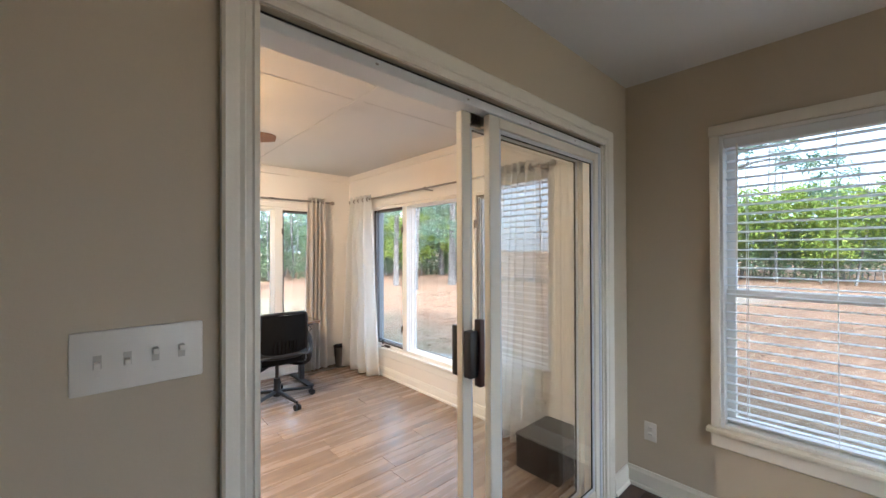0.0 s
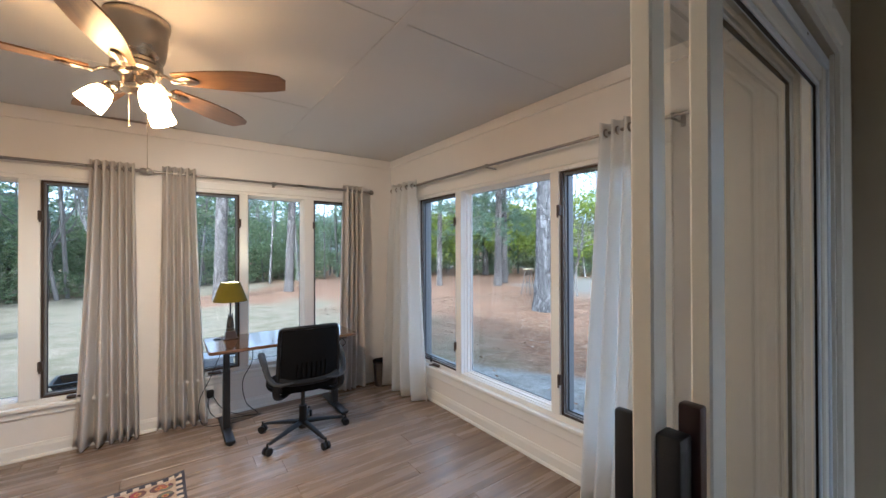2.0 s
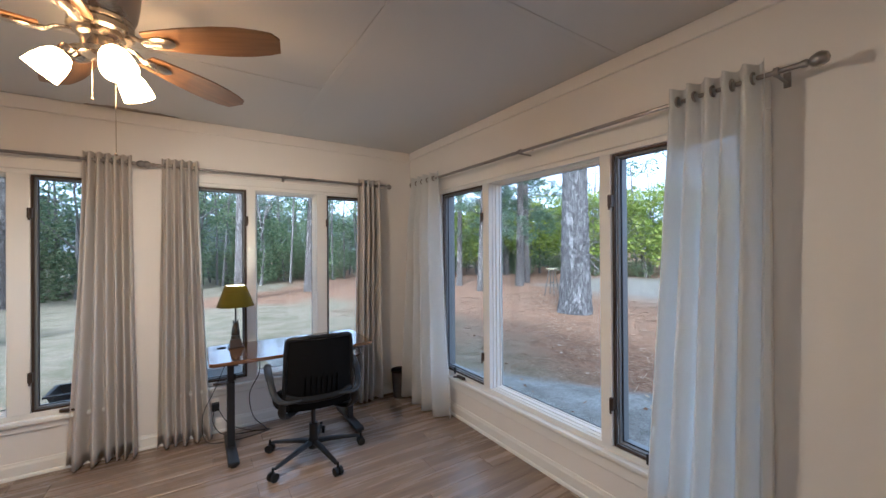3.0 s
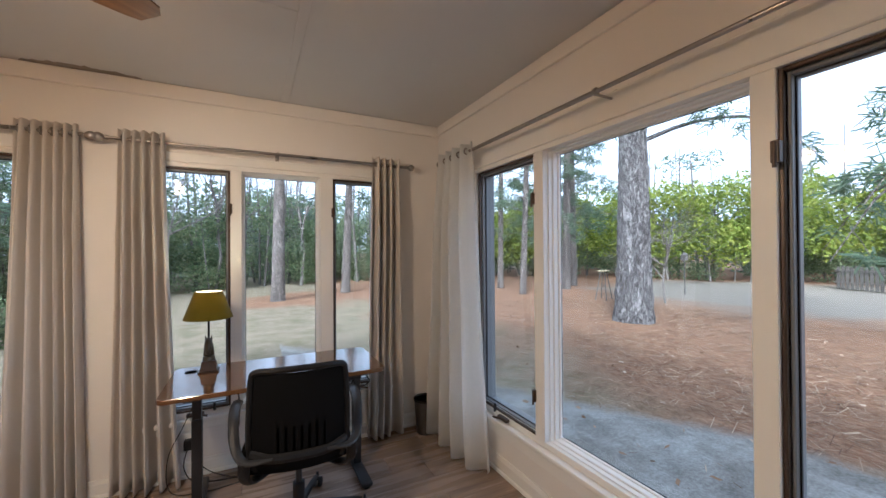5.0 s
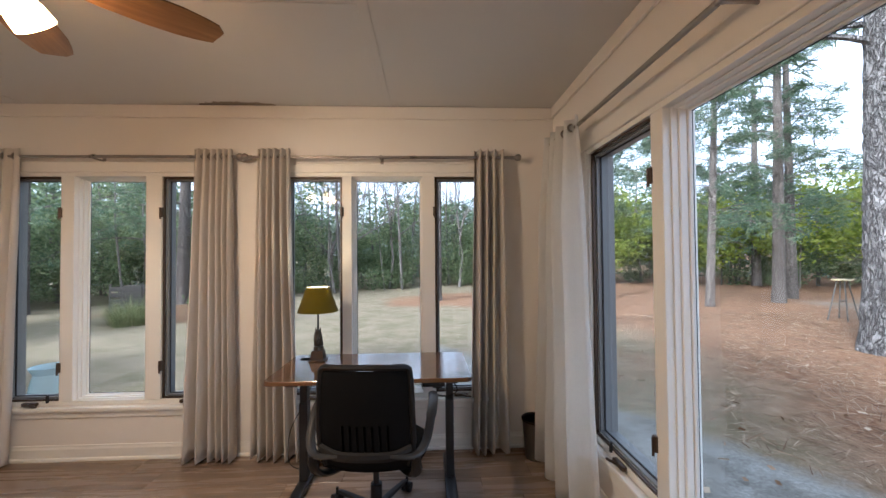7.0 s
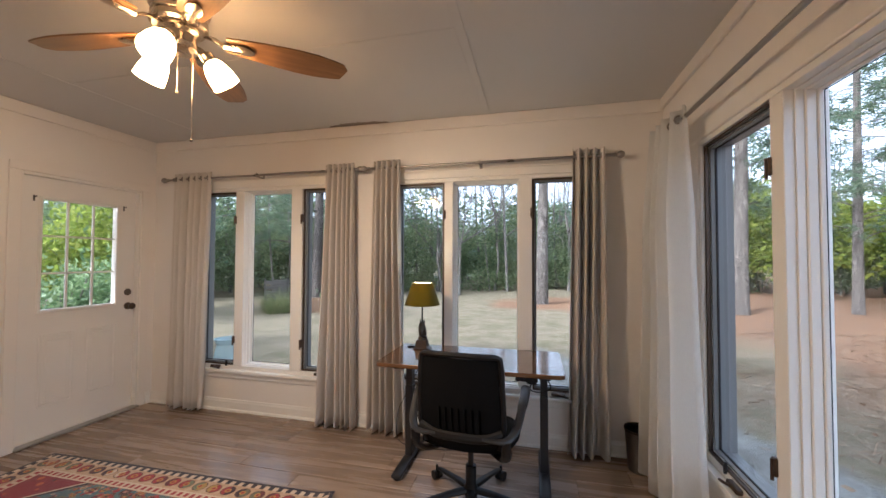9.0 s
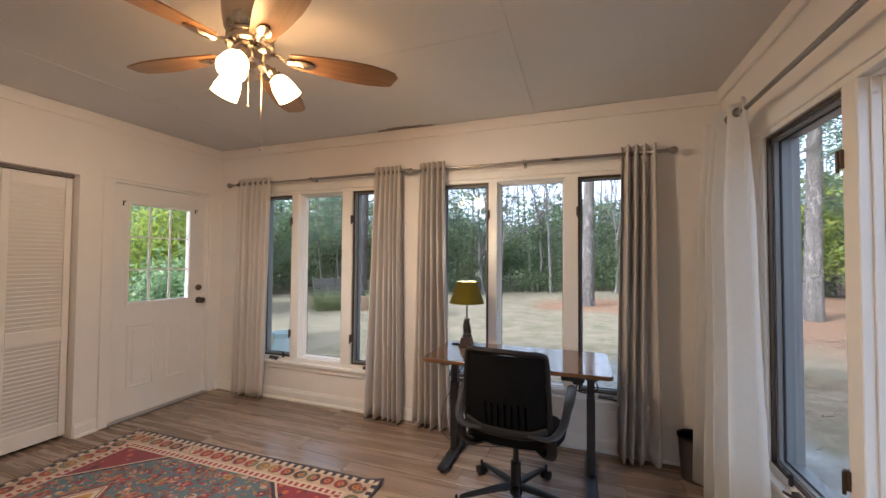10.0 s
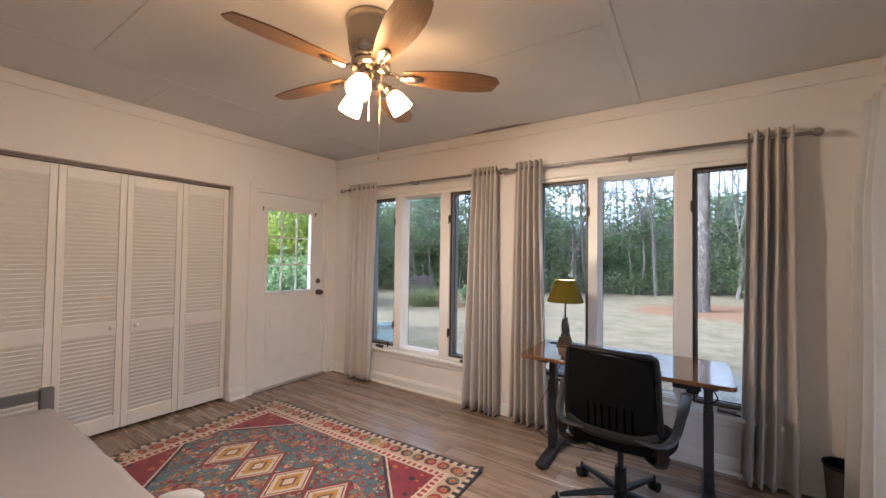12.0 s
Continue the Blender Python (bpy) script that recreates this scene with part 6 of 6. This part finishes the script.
shrub(-3.6, 6.0, 1.55, 1.1, 31, "bright green broadleaf shrub outside the garden door")
shrub(-4.6, 7.4, 1.75, 1.2, 32, "bright green broadleaf shrub outside the garden door")
shrub(-3.0, 4.6, 1.7, 0.9, 33, "bright green broadleaf shrub outside the garden door")
shrub(-9.0, 10.5, 4.0, 2.2, 34, "tall pale green tree-like shrub beyond the door", SPRING, 7000, 0.07)
shrub(-2.6, 12.2, 1.0, 0.7, 35, "dark low evergreen shrub on the lawn", EVERGREEN, 3000, 0.04)

clump = thing("ornamental_grass", pose(-5.4, 12.9, GZ), "clump of pale green ornamental grass on the lawn", "grass", "ornamental grass")
n = 900
a = nr.uniform(0, 2 * np.pi, n)
lean_by = nr.uniform(0.2, 1.0, n)
h = nr.uniform(0.35, 0.8, n)
cs, us, ws = [], [], []
px, py, pz = 0.6 * np.cos(a) * nr.uniform(0, 1, n), 0.6 * np.sin(a) * nr.uniform(0, 1, n), np.full(n, -0.05)
for s in range(4):
    nxp = px + np.cos(a) * lean_by * h * 0.25 * (0.4 + 0.5 * s)
    nyp = py + np.sin(a) * lean_by * h * 0.25 * (0.4 + 0.5 * s)
    nzp = pz + h * 0.25 * (1.3 - 0.42 * s * lean_by * 1.4)
    p, q = np.stack([px, py, pz], 1), np.stack([nxp, nyp, nzp], 1)
    cs.append((p + q) / 2)
    us.append((q - p) / 2)
    ws.append(np.stack([-np.sin(a), np.cos(a), np.zeros(n)], 1) * 0.007 * (1 - 0.2 * s))
    px, py, pz = nxp, nyp, nzp
scatter("blades", np.concatenate(cs), np.concatenate(us), np.concatenate(ws), BLADE, clump)
copy_thing(clump, pose(-3.6, 13.8, GZ, 0, 0, 70))

# garden things
OLDWOOD = wood("weathered_wood", (0.05, 0.045, 0.04), (0.15, 0.135, 0.115), 0.85, 0)
crate = thing("compost_bin", pose(-6.5, 14.3, GZ, 0, 0, 15), "weathered slatted wooden bin beyond the lawn", "compost bin")
for sy in (-0.35, 0.35):
    for k in range(5):
        part("slat", box(B(), (-0.4, sy - 0.012, 0.08 + 0.18 * k), (0.4, sy + 0.012, 0.21 + 0.18 * k), 0.004), OLDWOOD, crate)
for sx in (-0.38, 0.38):
    for sy in (-0.32, 0.32):
        part("post", box(B(), (sx - 0.03, sy - 0.018, -0.1), (sx + 0.03, sy + 0.018, 1.02), 0.004), OLDWOOD, crate)
stand = thing("garden_stand", pose(13.2, 11.6, GZ, 0, 0, 20), "tall wooden stand with splayed legs behind the pine", "stand")
for sx in (-1, 1):
    for sy in (-1, 1):
        part("leg", rod(B(), (sx * 0.30, sy * 0.2, -0.05), (sx * 0.08, sy * 0.07, 1.05), 0.016, n=8), OLDWOOD, stand)
part("platform", box(B(), (-0.19, -0.15, 1.04), (0.19, 0.15, 1.075), 0.006), paint("pale_board", (0.5, 0.42, 0.25), 0.7, 0.1), stand, "pale wooden top board")
part("brace", box(B(), (-0.18, -0.015, 0.5), (0.18, 0.015, 0.53), 0.004), OLDWOOD, stand)
feeder = thing("bird_feeder", pose(17.5, 11.3, GZ), "small wooden bird feeder on a thin pole", "bird feeder")
part("pole", rod(B(), (0, 0, -0.1), (0, 0, 1.35), 0.02, n=8), OLDWOOD, feeder)
part("house", box(B(), (-0.1, -0.1, 1.35), (0.1, 0.1, 1.58), 0.01), OLDWOOD, feeder)
bm = B()
lathe(bm, [(0.17, 1.58), (0.0, 1.70)], 4)
part("roof", bm, OLDWOOD, feeder)
fence = thing("picket_fence", pose(25.0, 8.2, GZ, 0, 0, 70), "grey weathered picket fence at the far edge", "fence")
for k in range(14):
    part("picket", box(B(), (0.17 * k - 1.2, -0.012, 0.0), (0.17 * k - 1.07, 0.012, 1.0 + 0.03 * math.sin(k * 2.3)), 0.01), OLDWOOD, fence)
for zz in (0.3, 0.8):
    part("rail", box(B(), (-1.25, 0.0125, zz - 0.04), (1.2, 0.05, zz + 0.04), 0.005), OLDWOOD, fence)
tray = thing("plastic_planter", pose(0.80, 5.72, 0.0), "black plastic planter tub on a plinth outside the window", "planter")
bm = B()
tub = [[(-sx, -sy, z), (sx, -sy, z), (sx, sy, z), (-sx, sy, z)] for sx, sy, z in ((0.14, 0.09, 0.24), (0.20, 0.14, 0.41), (0.225, 0.165, 0.41), (0.225, 0.165, 0.395), (0.205, 0.145, 0.39), (0.15, 0.10, 0.225))]
rings = [[bm.verts.new(p) for p in ring] for ring in tub]
for a_, b_ in zip(rings, rings[1:]):
    for i in range(4):
        bm.faces.new((a_[i], a_[(i + 1) % 4], b_[(i + 1) % 4], b_[i]))
bm.faces.new(rings[0])
bm.faces.new(list(reversed(rings[-1])))
part("tub", bm, BLACK, tray)
part("plinth", box(B(), (-0.15, -0.1, GZ - 0.05), (0.15, 0.1, 0.2245), 0.01), paint("grey_block", (0.3, 0.3, 0.29), 0.9, 0.15, 4, 50, 0.3), tray, "grey concrete block")
unit_box = thing("outdoor_unit", pose(1.70, 5.68, GZ), "grey metal outdoor box below the window", "utility box")
part("body", box(B(), (-0.2, -0.12, 0.0), (0.2, 0.14, 0.74), 0.012, 2), paint("grey_blue_metal", (0.28, 0.31, 0.35), 0.5, 0.08, 5, 80, 0.05), unit_box)
part("cover", box(B(), (-0.215, -0.13, 0.741), (0.215, 0.15, 0.765), 0.008, 2), paint("pale_metal", (0.42, 0.44, 0.46), 0.45), unit_box)
pot = thing("glazed_pot", pose(-0.62, 5.68, GZ), "pale blue glazed pot outside the window", "pot")
part("body", lathe(B(), [(0.11, 0), (0.15, 0.25), (0.155, 0.5), (0.12, 0.72), (0.10, 0.80), (0.13, 0.86), (0.115, 0.86), (0.09, 0.79), (0.0, 0.7)], 28), paint("pale_blue_glaze", (0.42, 0.55, 0.58), 0.2, 0.08, 6, 60, 0.03), pot)
step = structure("doorstep", box(B(), (XW - 1.2, 3.9, GZ - 0.1), (XW - 0.16, 5.3, -0.06), 0.015), paint("concrete", (0.34, 0.33, 0.31), 0.9, 0.12, 3, 60, 0.3), "concrete step outside the garden door", "step")


# ---- floors of boards ----
planks("floor_sunroom", PLANK, XW, XE, 1.545, YN, 0.182, 1.22, "grey-brown plank floor with dark knots", 3)
planks("floor_closet", PLANK, XW - 0.7, XW, CLOSET[0], CLOSET[1], 0.182, 1.22, "plank floor of the closet", 4)
planks("floor_dining", DARK_PLANK, DXW, XE, DYS, 1.54, 0.11, 1.5, "dark brown wooden dining floor", 5)
